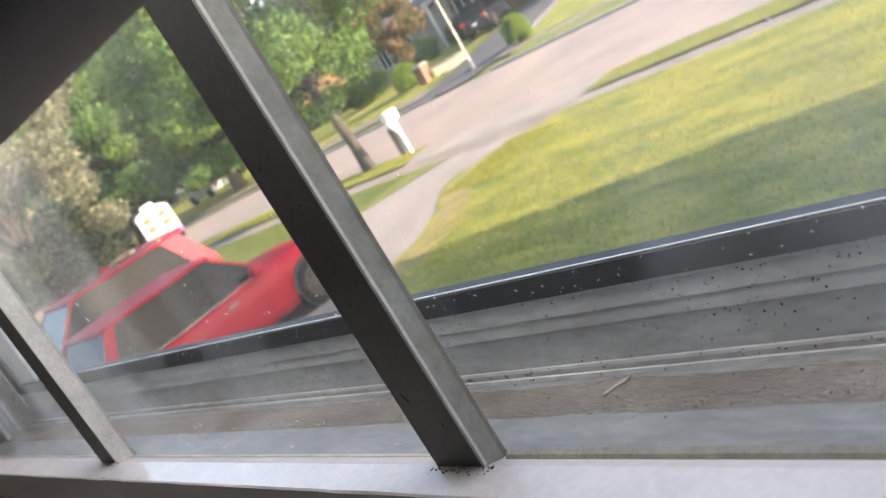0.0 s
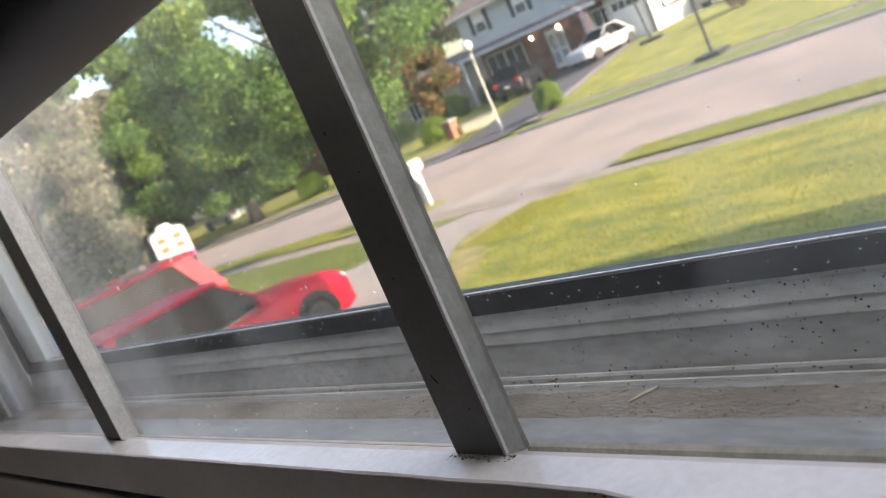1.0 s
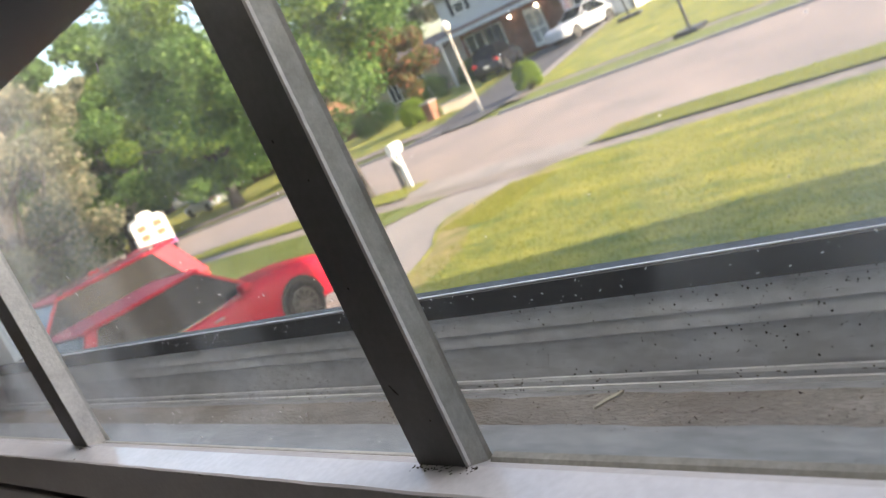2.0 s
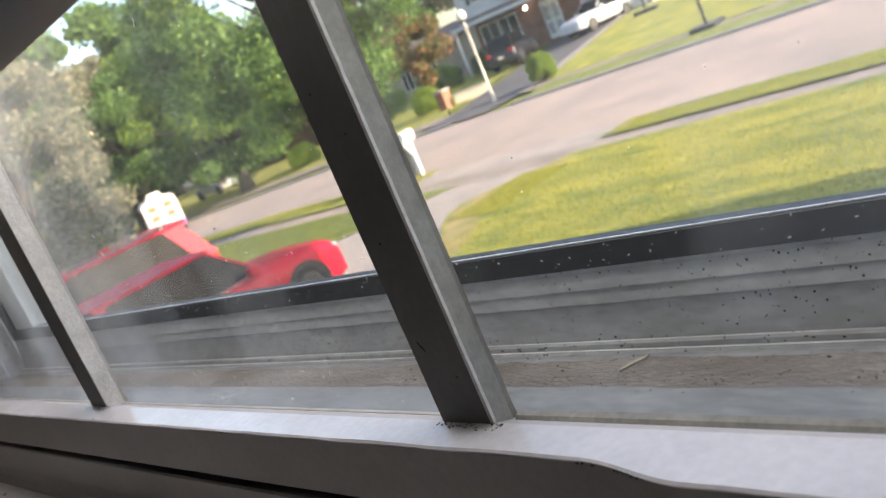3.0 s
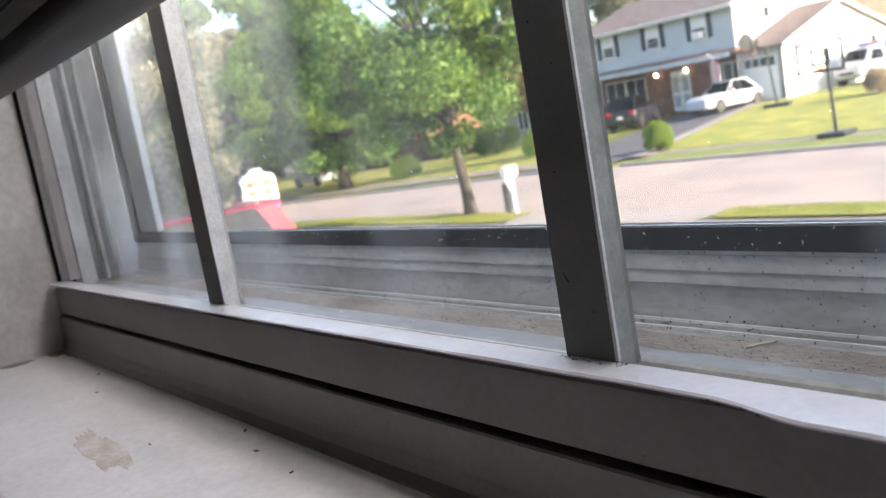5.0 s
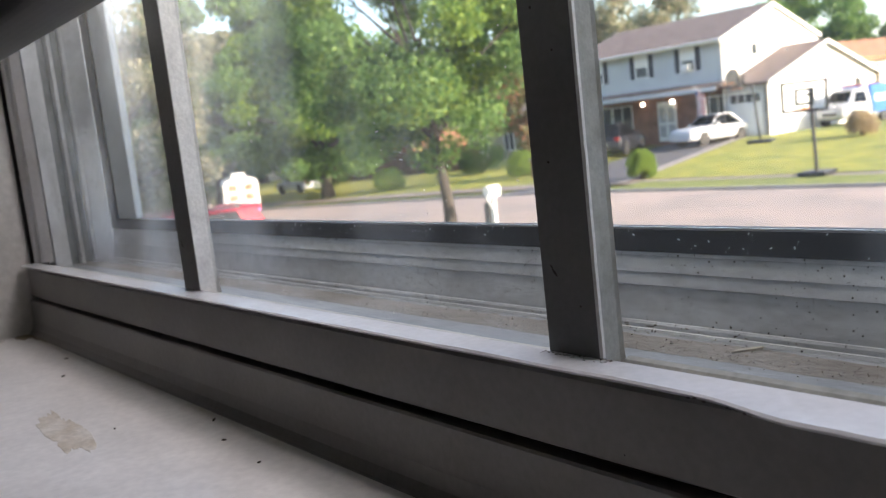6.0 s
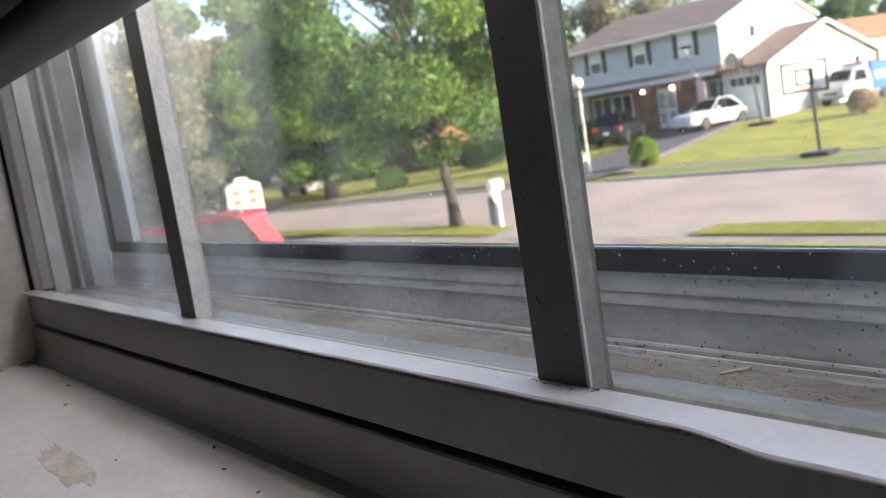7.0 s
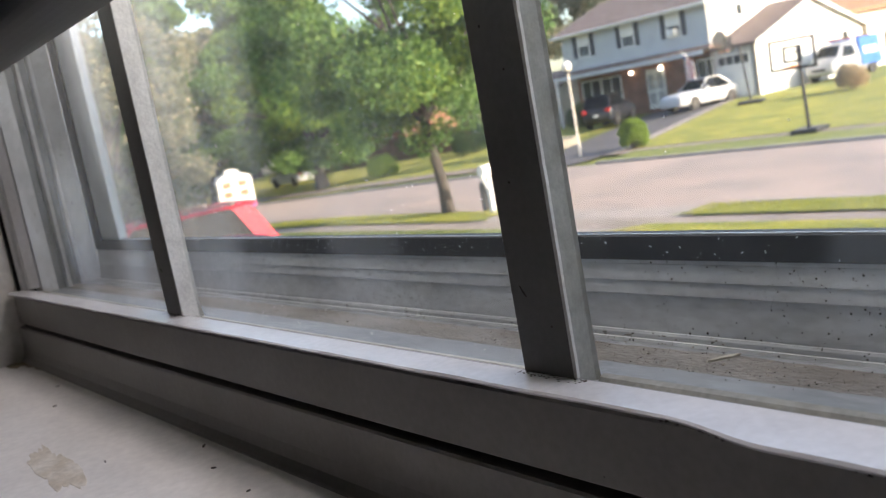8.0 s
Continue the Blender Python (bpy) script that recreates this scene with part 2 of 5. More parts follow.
TERRA = mat("terracotta_roof", (0.45, 0.20, 0.11), 0.9, var=0.15, scale=2, fine=12)
FENCE = mat("brown_fence", (0.20, 0.12, 0.085), 0.9, var=0.2, scale=2, fine=20, rand=0.2)
RED = mat("red_car_paint", (0.46, 0.010, 0.028), 0.42, var=0.04, scale=1.5, bump=0.0, spec=0.2)
WHITECAR = mat("white_car_paint", (0.52, 0.53, 0.55), 0.45, var=0.03, bump=0.0)
SILVERP = mat("silver_van_paint", (0.34, 0.35, 0.37), 0.4, var=0.03, bump=0.0)
BLACKCAR = mat("black_car_paint", (0.02, 0.021, 0.026), 0.25, var=0.05, bump=0.0)
PURPLE = mat("purple_paint", (0.45, 0.16, 0.40), 0.35, var=0.05, bump=0.0)
CREAMP = mat("truck_white_paint", (0.80, 0.78, 0.74), 0.35, var=0.05, bump=0.0)
BLUE = mat("blue_paint", (0.03, 0.14, 0.50), 0.4, var=0.05, bump=0.0)
CARGLASS = mat("car_glass", (0.006, 0.007, 0.009), 0.10, var=0.3, scale=1.2, bump=0.0, spec=0.12)
TYRE = mat("tyre_rubber", (0.02, 0.02, 0.02), 0.85, var=0.2)
RIM = mat("alloy_rim", (0.11, 0.10, 0.092), 0.5, 0.2, var=0.1)
CHROME = mat("chrome_trim", (0.75, 0.76, 0.78), 0.18, 1.0, var=0.03, bump=0.0)
BLACKM = mat("black_metal", (0.02, 0.02, 0.022), 0.5, var=0.15)
LENS_R = mat("red_lens", (0.5, 0.03, 0.02), 0.2, var=0.05, bump=0.0)
LENS_W = mat("clear_lens", (0.38, 0.39, 0.40), 0.35, var=0.05, bump=0.0)
ORANGE = mat("orange_paint", (0.70, 0.22, 0.05), 0.6, var=0.1)
FLAGRED = mat("flag_red", (0.55, 0.05, 0.06), 0.8)
FLAGWHITE = mat("flag_white", (0.75, 0.73, 0.72), 0.8)
FLAGBLUE = mat("flag_blue", (0.03, 0.05, 0.22), 0.8)
LAMPGLOW = glow_mat("porch_glow", (1.0, 0.85, 0.62), 6.0)
GLOBE = mat("frosted_globe", (0.80, 0.77, 0.70), 0.35, var=0.05, bump=0.0)


# ---- mesh helpers ----
def link(name, bm, material, smooth=False):
    me = bpy.data.meshes.new(name)
    bmesh.ops.recalc_face_normals(bm, faces=bm.faces)
    bm.to_mesh(me)
    bm.free()
    if material:
        me.materials.append(material)
    for p in me.polygons:
        p.use_smooth = smooth
    return new(name, me)


def part(name, bm, material, parent, label="", smooth=False):
    ob = link(name, bm, material, smooth)
    ob.parent = parent
    if label:
        ob["label"] = label
    return ob


def thing(name, at=(0, 0, 0), rz=0, label="", category="", group="", kind=""):
    ob = new(name)
    ob.empty_display_size = 0.1
    ob.matrix_world = pose(*at, 0, 0, rz)
    return tagged(ob, label, category, group, kind)


def add_box(bm, lo, hi, bevel=0.0, seg=1):
    c = [(a + b) / 2 for a, b in zip(lo, hi)]
    r = bmesh.ops.create_cube(bm, size=1, matrix=Matrix.Translation(c) @ Matrix.Diagonal([b - a for a, b in zip(lo, hi)] + [1]))
    if bevel:
        edges = list({e for v in r["verts"] for e in v.link_edges})
        bmesh.ops.bevel(bm, geom=edges, offset=bevel, segments=seg, affect="EDGES", profile=0.5)
    return bm


def box(lo, hi, bevel=0.0, seg=1):
    return add_box(bmesh.new(), lo, hi, bevel, seg)


def add_tube(bm, a, b, ra, rb=None, n=12):
    a, b = Vector(a), Vector(b)
    rb = ra if rb is None else rb
    m = Matrix.Translation((a + b) / 2) @ (b - a).to_track_quat("Z", "Y").to_matrix().to_4x4()
    bmesh.ops.create_cone(bm, cap_ends=True, segments=n, radius1=ra, radius2=rb, depth=(b - a).length, matrix=m)
    return bm


def tube(a, b, ra, rb=None, n=12):
    return add_tube(bmesh.new(), a, b, ra, rb, n)


def prism(profile, axis, lo, hi, bevel=0.0):
    """A closed profile drawn out along an axis. Axis x: profile is (y, z); y: (x, z); z: (x, y)."""
    bm = bmesh.new()

    def at(p, d):
        return {"x": (d, p[0], p[1]), "y": (p[0], d, p[1]), "z": (p[0], p[1], d)}[axis]
    a = [bm.verts.new(at(p, lo)) for p in profile]
    b = [bm.verts.new(at(p, hi)) for p in profile]
    k = len(profile)
    bm.faces.new(a)
    bm.faces.new(list(reversed(b)))
    for i in range(k):
        bm.faces.new((a[i], b[i], b[(i + 1) % k], a[(i + 1) % k]))
    if bevel:
        bmesh.ops.bevel(bm, geom=list(bm.edges), offset=bevel, segments=2, affect="EDGES")
    return bm


def slab(points):
    """A solid from eight corners: bottom four, then top four."""
    bm = bmesh.new()
    v = [bm.verts.new(p) for p in points]
    for f in ((0, 3, 2, 1), (4, 5, 6, 7), (0, 1, 5, 4), (1, 2, 6, 5), (2, 3, 7, 6), (3, 0, 4, 7)):
        bm.faces.new([v[i] for i in f])
    return bm


def ground_z(x, y):
    """The lie of the land: the street falls away to the west, the far lots rise."""
    z = -2.7 - 0.025 * max(0.0, min(60.0, -25.0 - x))
    z += 0.052 * max(0.0, min(17.0, y - 26.0))
    return z


def sheet(x0, x1, y0, y1, nx, ny, lift, edge=None):
    """A patch of ground that follows the land; edge(x, y) moves its points in plan."""
    bm = bmesh.new()
    rows = []
    for j in range(ny + 1):
        row = []
        for i in range(nx + 1):
            x, y = x0 + (x1 - x0) * i / nx, y0 + (y1 - y0) * j / ny
            if edge:
                x, y = edge(x, y)
            row.append(bm.verts.new((x, y, ground_z(x, y) + lift)))
        rows.append(row)
    for j in range(ny):
        for i in range(nx):
            bm.faces.new((rows[j][i], rows[j][i + 1], rows[j + 1][i + 1], rows[j + 1][i]))
    return bm


# ---- ground, street ----
gb = bmesh.new()
gx = [-2500, -600, -200, -120, -90, -85, -70, -55, -40, -25, -10, 5, 20, 60, 200, 2500]
gy = [-2500, -100, -8, 0.45, 8, 16, 24, 26, 32, 38, 43, 60, 120, 400, 2500]
grid = [[gb.verts.new((x, y, ground_z(x, y) - 0.06)) for x in gx] for y in gy]
for j in range(len(gy) - 1):
    for i in range(len(gx) - 1):
        gb.faces.new((grid[j][i], grid[j][i + 1], grid[j + 1][i + 1], grid[j + 1][i]))
tagged(link("ground", gb, VERGE), "grassy ground reaching to the horizon", "ground", kind="structure")
tagged(link("lawn", sheet(-10.1, 40, 0.45, 13.42, 60, 30, 0.0, lambda x, y: (x - max(0.0, 1 - (x + 10.1) / 4.0) * (1.9 * math.exp(-((y - 11.3) / 1.9) ** 2) + 0.12 * noise.noise((y * 1.3, 0, 0))), y)), GRASS), "sunlit mown front lawn with a shaded strip", "lawn", kind="structure")
tagged(link("road", sheet(-90, 60, 15.3, 24.6, 50, 4, -0.04), ASPHALT), "sun-bleached pinkish asphalt street", "road", kind="structure")
tagged(link("pavement", sheet(-90, 60, 13.1, 14.05, 60, 1, -0.012), WALK), "narrow pale concrete pavement beside the street", "pavement", kind="structure")



def worn_edge(x, y):
    """A bare band that follows the lawn's curved edge at the driveway, its own rim uneven."""
    e = -10.1 - 1.9 * math.exp(-((y - 11.3) / 1.9) ** 2)
    return (e + 0.12 + x * (0.75 + 0.35 * noise.noise((y * 0.9, 3, 0)) + 0.15 * noise.noise((y * 4.1, 8, 0))), y)


tagged(link("worn_turf", sheet(0, 1, 6.2, 12.9, 4, 60, 0.006, worn_edge), SOIL), "tan worn strip of turf beside the driveway", "turf", kind="structure")


def verge_right(x, y):
    """The verge narrows to a rounded tip at the driveway mouth."""
    t = max(0.0, 1 - (x + 10.6) / 3.0)
    return (x, 14.08 + (y - 14.08) * max(0.06, 1 - t * t))


tagged(link("verge_1", sheet(-10.6, 60, 14.08, 15.3, 60, 3, 0.03, verge_right), VERGE), "grass verge strip along the kerb", "verge", kind="structure")


def verge_left(x, y):
    t = max(0.0, (x + 18.6) / 2.4)
    return (x, 14.08 + (y - 14.08) * max(0.06, 1 - t * t))


tagged(link("verge_2", sheet(-90, -16.2, 14.08, 15.5, 60, 3, 0.03, verge_left), VERGE), "grass verge strip with a street tree", "verge", kind="structure")


def lawn2(x, y):
    e = 0.55 * (y - 11.7) - 0.7 * max(0.0, 10.0 - y) + 0.1 * noise.noise((y * 1.7, 5, 0))
    return (x + max(0.0, 1 - (-14.6 - x) / 8.0) * e, y)


# verge colour instead of lawn colour puts this lawn's shade into its green
tagged(link("lawn_2", sheet(-60.6, -14.6, 2.0, 13.15, 46, 16, 0.0, lawn2), VERGE), "neighbouring lawn beyond the driveway, shade put into its duller green", "lawn", kind="structure")
tagged(link("driveway_1", sheet(-19.5, -10.1, -3, 13.2, 8, 12, -0.02), DRIVE), "pale concrete driveway with two red cars", "driveway", kind="structure")
tagged(link("driveway_2", sheet(-16.9, -10.2, 14.05, 15.3, 6, 2, -0.025), DRIVE), "driveway mouth sloping to the street", "driveway", kind="structure")
def kerb(x0, x1, y0, y1, n, lift):
    """A kerb with a real face to the street."""
    bm = bmesh.new()
    prev = None
    for i in range(n + 1):
        x = x0 + (x1 - x0) * i / n
        g = ground_z(x, (y0 + y1) / 2)
        ring = [bm.verts.new(q) for q in ((x, y0 - 0.02, g - 0.2), (x, y0, g + lift - 0.02), (x, y0 + 0.02, g + lift), (x, y1, g + lift), (x, y1, g - 0.2))]
        if prev:
            for k in range(5):
                bm.faces.new((prev[k], ring[k], ring[(k + 1) % 5], prev[(k + 1) % 5]))
        prev = ring
    return bm


tagged(link("kerb_3", kerb(-9.8, 60, 15.3, 15.42, 40, 0.03), KERB), "worn concrete kerb edging the near verge", "kerb", kind="structure")
tagged(link("kerb_1", kerb(-90, -24.8, 24.6, 24.78, 40, 0.06), KERB), "worn concrete kerb", "kerb", kind="structure")
tagged(link("kerb_2", kerb(-21.6, 60, 24.6, 24.78, 40, 0.06), KERB), "worn concrete kerb", "kerb", kind="structure")
tagged(link("far_verge", sheet(-21.6, 60, 24.78, 26.9, 60, 3, 0.04), VERGE), "far grass verge beside the street", "verge", kind="structure")
tagged(link("far_pavement", sheet(-90, 60, 26.6, 27.9, 60, 2, 0.02), WALK), "far pavement of pale concrete", "pavement", kind="structure")
tagged(link("far_lawn", sheet(-22.3, 60, 27.55, 41.5, 50, 12, 0.04, lambda x, y: (x - (max(0, y - 27.9) * 0.28 if x < -15 else 0), y)), GRASS), "bright green front lawn of the house across", "lawn", kind="structure")
tagged(link("far_drive", sheet(-27.6, -22.9, 24.6, 41.8, 6, 16, 0.03, lambda x, y: (x - max(0, y - 27.9) * 0.30, y)), DARKDRIVE), "dark asphalt driveway of the house across", "driveway", kind="structure")
tagged(link("far_walk", sheet(-22.9, -22.3, 26.6, 41.5, 2, 14, 0.06, lambda x, y: (x - max(0, y - 27.9) * 0.285, y)), DRIVE), "pale concrete strip edging the far driveway", "path", kind="structure")
tagged(link("far_lawn_west", sheet(-90, -28.5, 27.9, 60, 30, 14, 0.04, lambda x, y: (x - (max(0, y - 27.9) * 0.3 if x > -60 else 0), y)), GRASS), "shaded lawns up the street", "lawn", kind="structure")


def blades(name, x0, x1, y0, y1, count, size, material, seed, lift):
    """Short grass blades standing on the lawn."""
    rng = np.random.default_rng(seed)
    x, y = rng.uniform(x0, x1, count), rng.uniform(y0, y1, count)
    z = np.array([ground_z(a, b) for a, b in zip(x, y)]) + lift
    a = rng.uniform(0, 6.283, count)
    h = size * (0.5 + rng.random(count))
    w = 0.006 + 0.006 * rng.random(count)
    base = np.stack([x, y, z], 1)
    side = np.stack([np.cos(a) * w, np.sin(a) * w, np.zeros(count)], 1)
    tip = base + np.stack([rng.normal(0, 0.35, count) * h, rng.normal(0, 0.35, count) * h, h], 1)
    v = np.stack([base - side, base + side, tip], 1).reshape(-1, 3)
    me = bpy.data.meshes.new(name)
    me.from_pydata(v.tolist(), [], np.arange(count * 3).reshape(-1, 3).tolist())
    me.materials.append(material)
    return tagged(new(name, me), "short mown grass blades on the lawn", "grass", kind="stuff")


BLADE = leaf_mat("grass_blades", (0.19, 0.24, 0.04), (0.34, 0.34, 0.055), (0.52, 0.46, 0.10))
# darker blades for the neighbouring lawn, its shade put into their colour
BLADESHADE = leaf_mat("shaded_grass_blades", (0.09, 0.14, 0.035), (0.15, 0.19, 0.045), (0.24, 0.25, 0.07))
blades("grass", -10.1, 1.0, 4.5, 13.2, 45000, 0.03, BLADE, 41, 0.0)
blades("grass", -10.4, 2.0, 14.1, 15.2, 12000, 0.045, BLADE, 42, 0.02)
blades("grass", -30.0, -16.5, 14.1, 15.4, 12000, 0.045, BLADE, 43, 0.02)
blades("grass", -30.0, -15.2, 10.5, 13.1, 22000, 0.04, BLADESHADE, 44, 0.0)
blades("grass", -11.4, -10.1, 10.2, 12.6, 6000, 0.035, BLADE, 45, 0.0)

# ---- the room and its window wall ----
wb = bmesh.new()
add_box(wb, (-2.6, -0.17, -1.15), (-0.906, 0.14, 1.6))
add_box(wb, (0.95, -0.17, -1.15), (2.6, 0.14, 1.6))
add_box(wb, (-0.906, -0.17, -1.15), (0.95, 0.14, -0.12))
add_box(wb, (-0.906, -0.17, 1.15), (0.95, 0.14, 1.6))
tagged(link("wall_north", wb, PLASTER), "white plastered wall with grimy window reveal", "wall", kind="structure")
# unseen sides of the room, kept dark so little light bounces back
tagged(link("wall_south", box((-2.6, -3.7, -1.15), (2.6, -3.6, 1.6)), ROOMWALL), "plain taupe room wall, unseen, darkened to cut bounce light", "wall", kind="structure")
tagged(link("wall_west", box((-2.7, -3.7, -1.15), (-2.6, 0.14, 1.6)), ROOMWALL), "plain taupe room wall, unseen, darkened to cut bounce light", "wall", kind="structure")
tagged(link("wall_east", box((2.6, -3.7, -1.15), (2.7, 0.14, 1.6)), ROOMWALL), "plain taupe room wall, unseen, darkened to cut bounce light", "wall", kind="structure")
tagged(link("floor", box((-2.7, -3.7, -1.25), (2.7, 0.14, -1.15)), mat("floor_boards", (0.10, 0.08, 0.065), 0.6, scale=3)), "brown wooden floor, unseen, darkened to cut bounce light", "floor", kind="structure")
tagged(link("ceiling", box((-2.7, -3.7, 1.6), (2.7, 0.14, 1.7)), ROOMWALL), "plain taupe ceiling, unseen, darkened to cut bounce light", "ceiling", kind="structure")

own = thing("own_house", label="low house holding the room, seen from inside", category="house", kind="structure")
part("wall", box((-6, -9, -2.8), (-2.75, 0.13, 3.5)), SIDING, own)
part("wall", box((2.75, -9, -2.8), (16, 0.13, 3.5)), SIDING, own)
part("wall", box((-2.75, -0.1, 1.75), (2.75, 0.13, 3.5)), SIDING, own)
part("wall", box((-2.75, -0.1, -2.8), (2.75, 0.13, -1.3)), SIDING, own)
# unseen block, added and sized to throw shade over lawn and cars
part("shade_block", box((8.0, 0.14, -2.8), (16, 11.3, 8.0)), SIDING, own, "unseen side block added to shade lawn and cars")
part("roof", prism([(-9.5, 3.5), (0.55, 3.5), (0.55, 3.68), (-4.4, 5.2), (-9.5, 3.68)], "x", -6.4, 16.4), ROOF, own)

# ---- sash window ----
win = thing("window_1", label="old white-painted sash window with dusty panes", category="window", kind="structure")


def lip(x):
    """Where the front edge of the sash rail lies: a thick run of paint bulges out past the second bar."""
    t = max(0.0, min(1.0, (x - 0.055) / 0.05))
    return -0.0185 - 0.009 * t * t * (3 - 2 * t) + 0.0006 * noise.noise((x * 30, 0, 0))


def rail(profile):
    """A run of the bottom rail: profile(x) gives its (y, z) outline."""
    bm = bmesh.new()
    prev = None
    for i in range(364):
        x = -0.898 + i * 0.005
        ring = [bm.verts.new((x, *p)) for p in profile(x)]
        if prev:
            for k in range(len(ring)):
                bm.faces.new((prev[k], ring[k], ring[(k + 1) % len(ring)], prev[(k + 1) % len(ring)]))
        else:
            bm.faces.new(ring)
        prev = ring
    bm.faces.new(list(reversed(prev)))
    return bm


def cap_outline(x):
    f, w = lip(x), 0.0004 * noise.noise((x * 22, 3, 1))
    return [(f + 0.0010, 0.0002 + w), (f, -0.0007), (f + 0.0007, -0.0018), (-0.0110, -0.0046), (0.0130, -0.0052), (0.0130, -0.0044), (0.0095, -0.0036), (0.001, 0.0)]


# rail face and stop strip take the shade-darkened paint, the top the white
part("bottom_rail", rail(lambda x: [(-0.0112, -0.0048), (-0.0125, -0.0062), (-0.0125 - 0.0003 * noise.noise((x * 9, 8, 2)), -0.0220), (-0.0125, -0.0378), (-0.0115, -0.0388), (0.0135, -0.0388), (0.0135, -0.0054)]), SASHSHADE, win, "rail face with its shade put into the grey")
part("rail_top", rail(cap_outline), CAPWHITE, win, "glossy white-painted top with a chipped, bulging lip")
part("rail_gap", box((-0.90, -0.0035, -0.056), (0.92, 0.015, -0.0390)), GAP, win)
part("stop_strip", prism([(-0.0125, -0.0434), (-0.0138, -0.0446), (-0.0142, -0.0700), (-0.0160, -0.0790), (-0.0200, -0.0842), (-0.0240, -0.0858), (-0.004, -0.0858), (-0.004, -0.0434)], "x", -0.9045, 0.94), SASHSHADE, win, "strip rounding into the sill, shade put into its colour")



def muntin(x, deep, flare_at_foot, chips, side):
    """A vertical bar: flat room face, then a deep painted side running back to the glass."""
    b = part("muntin_bar", prism([(x - 0.030, 0.0), (x - 0.0006, 0.0), (x, 0.0006), (x, deep), (x - 0.030, deep)], "z", -0.0036, 1.14), BARSHADE, win, "flat bar, its shade put into the dark colour")
    pb = bmesh.new()
    prev = None
    for i in range(230):
        z = -0.0036 + i * 0.005
        j = chips * noise.noise((x * 9, z * 55, 2)) + chips * 0.7 * noise.noise((x, z * 160, 7))
        k2 = chips * (noise.noise((x * 5 + 3, z * 38, 5)) + 0.5 * noise.noise((x + 9, z * 140, 1)))
        flare = flare_at_foot * math.exp(-(z + 0.0036) * 150)
        ring = [pb.verts.new(p) for p in ((x + 0.0001, 0.0007, z), (x + 0.0010 + j * 0.4, 0.0010, z), (x + 0.0012 + j * 0.3, deep * 0.45, z), (x + 0.0014 + k2 * 0.5, deep - 0.0022, z), (x + 0.0022 + flare + k2, deep - 0.0004, z), (x + 0.0001, deep + 0.0002, z))]
        if prev:
            for k in range(6):
                pb.faces.new((prev[k], ring[k], ring[(k + 1) % 6], prev[(k + 1) % 6]))
        prev = ring
    part("putty", pb, side, b, "pale painted putty side, lumpy and chipped")
    eb = bmesh.new()
    prev = None
    for i in range(230):
        z = 0.0004 + i * 0.005
        j = (0.0003 + chips * 0.3) * noise.noise((x * 9, z * 45, 4)) + 0.00025 * noise.noise((x, z * 170, 9))
        ring = [eb.verts.new(q) for q in ((x - 0.0005, -0.0003, z), (x + 0.0012 + j, -0.0002, z), (x + 0.0012 + j, 0.0014, z), (x - 0.0005, 0.0014, z))]
        if prev:
            for k in range(4):
                eb.faces.new((prev[k], ring[k], ring[(k + 1) % 4], prev[(k + 1) % 4]))
        prev = ring
    part("paint_edge", eb, PUTTY, b, "thin chipped white paint edge")
    gb2 = bmesh.new()
    for i in range(36):
        gx_ = x - 0.032 + random.random() * 0.040
        bmesh.ops.create_icosphere(gb2, subdivisions=1, radius=1, matrix=Matrix.Translation((gx_, -0.0002 - random.random() ** 3 * 0.0055, 0.0002)) @ Matrix.Rotation(random.random() * 3, 4, "Z") @ Matrix.Diagonal((0.0003 + random.random() ** 2 * 0.0014, 0.00025 + random.random() * 0.0004, 0.00012, 1)))
    part("grime", gb2, GRIME, b, "dark grime at the foot")
    mk = bmesh.new()
    for u, zz, w_, h_, a in ((-0.0225, 0.036, 0.0026, 0.0007, 0.9), (-0.0240, 0.0385, 0.0012, 0.0005, 0.8), (-0.009, 0.022, 0.0007, 0.0006, 0.0), (-0.020, 0.084, 0.0008, 0.0006, 0.4), (-0.012, 0.13, 0.0006, 0.0006, 0.2)):
        bmesh.ops.create_icosphere(mk, subdivisions=1, radius=1, matrix=Matrix.Translation((x + u, -0.0001, zz)) @ Matrix.Rotation(a, 4, "Y") @ Matrix.Diagonal((w_, 0.0002, h_, 1)))
    part("scuff", mk, GRIME, b, "dark scuff on the bar")


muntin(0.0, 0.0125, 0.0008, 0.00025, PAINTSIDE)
# lighter putty here: the stronger sky light on this side, put into colour
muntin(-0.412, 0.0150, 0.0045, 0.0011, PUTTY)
part("stile", prism([(-0.900, -0.002), (-0.893, -0.004), (-0.888, -0.002), (-0.885, 0.002), (-0.882, 0.001), (-0.878, 0.003), (-0.870, 0.0125), (-0.900, 0.0125)], "z", 0.0005, 1.14), CAPWHITE, win, "white sash stile with a rounded bead")
part("jamb_gap", box((-0.9055, -0.006, -0.085), (-0.901, 0.015, 1.14)), GAP, win)
part("stile", box((0.885, -0.003, 0.0005), (0.945, 0.012, 1.14), 0.002), SASHSHADE, win)
part("top_rail", box((-0.90, -0.010, 1.10), (0.92, 0.020, 1.15), 0.002), SASHSHADE, win)
for a, b, d in ((-0.870, -0.442, 0.0126), (-0.411, -0.030, 0.0126), (0.0010, 0.886, 0.0126)):
    p = part("pane", box((a, d, -0.0036), (b, d + 0.002, 1.10)), GLASS_HAZY if b < -0.43 else GLASS, win, "dusty pane with scratches and specks")
    p.visible_shadow = False
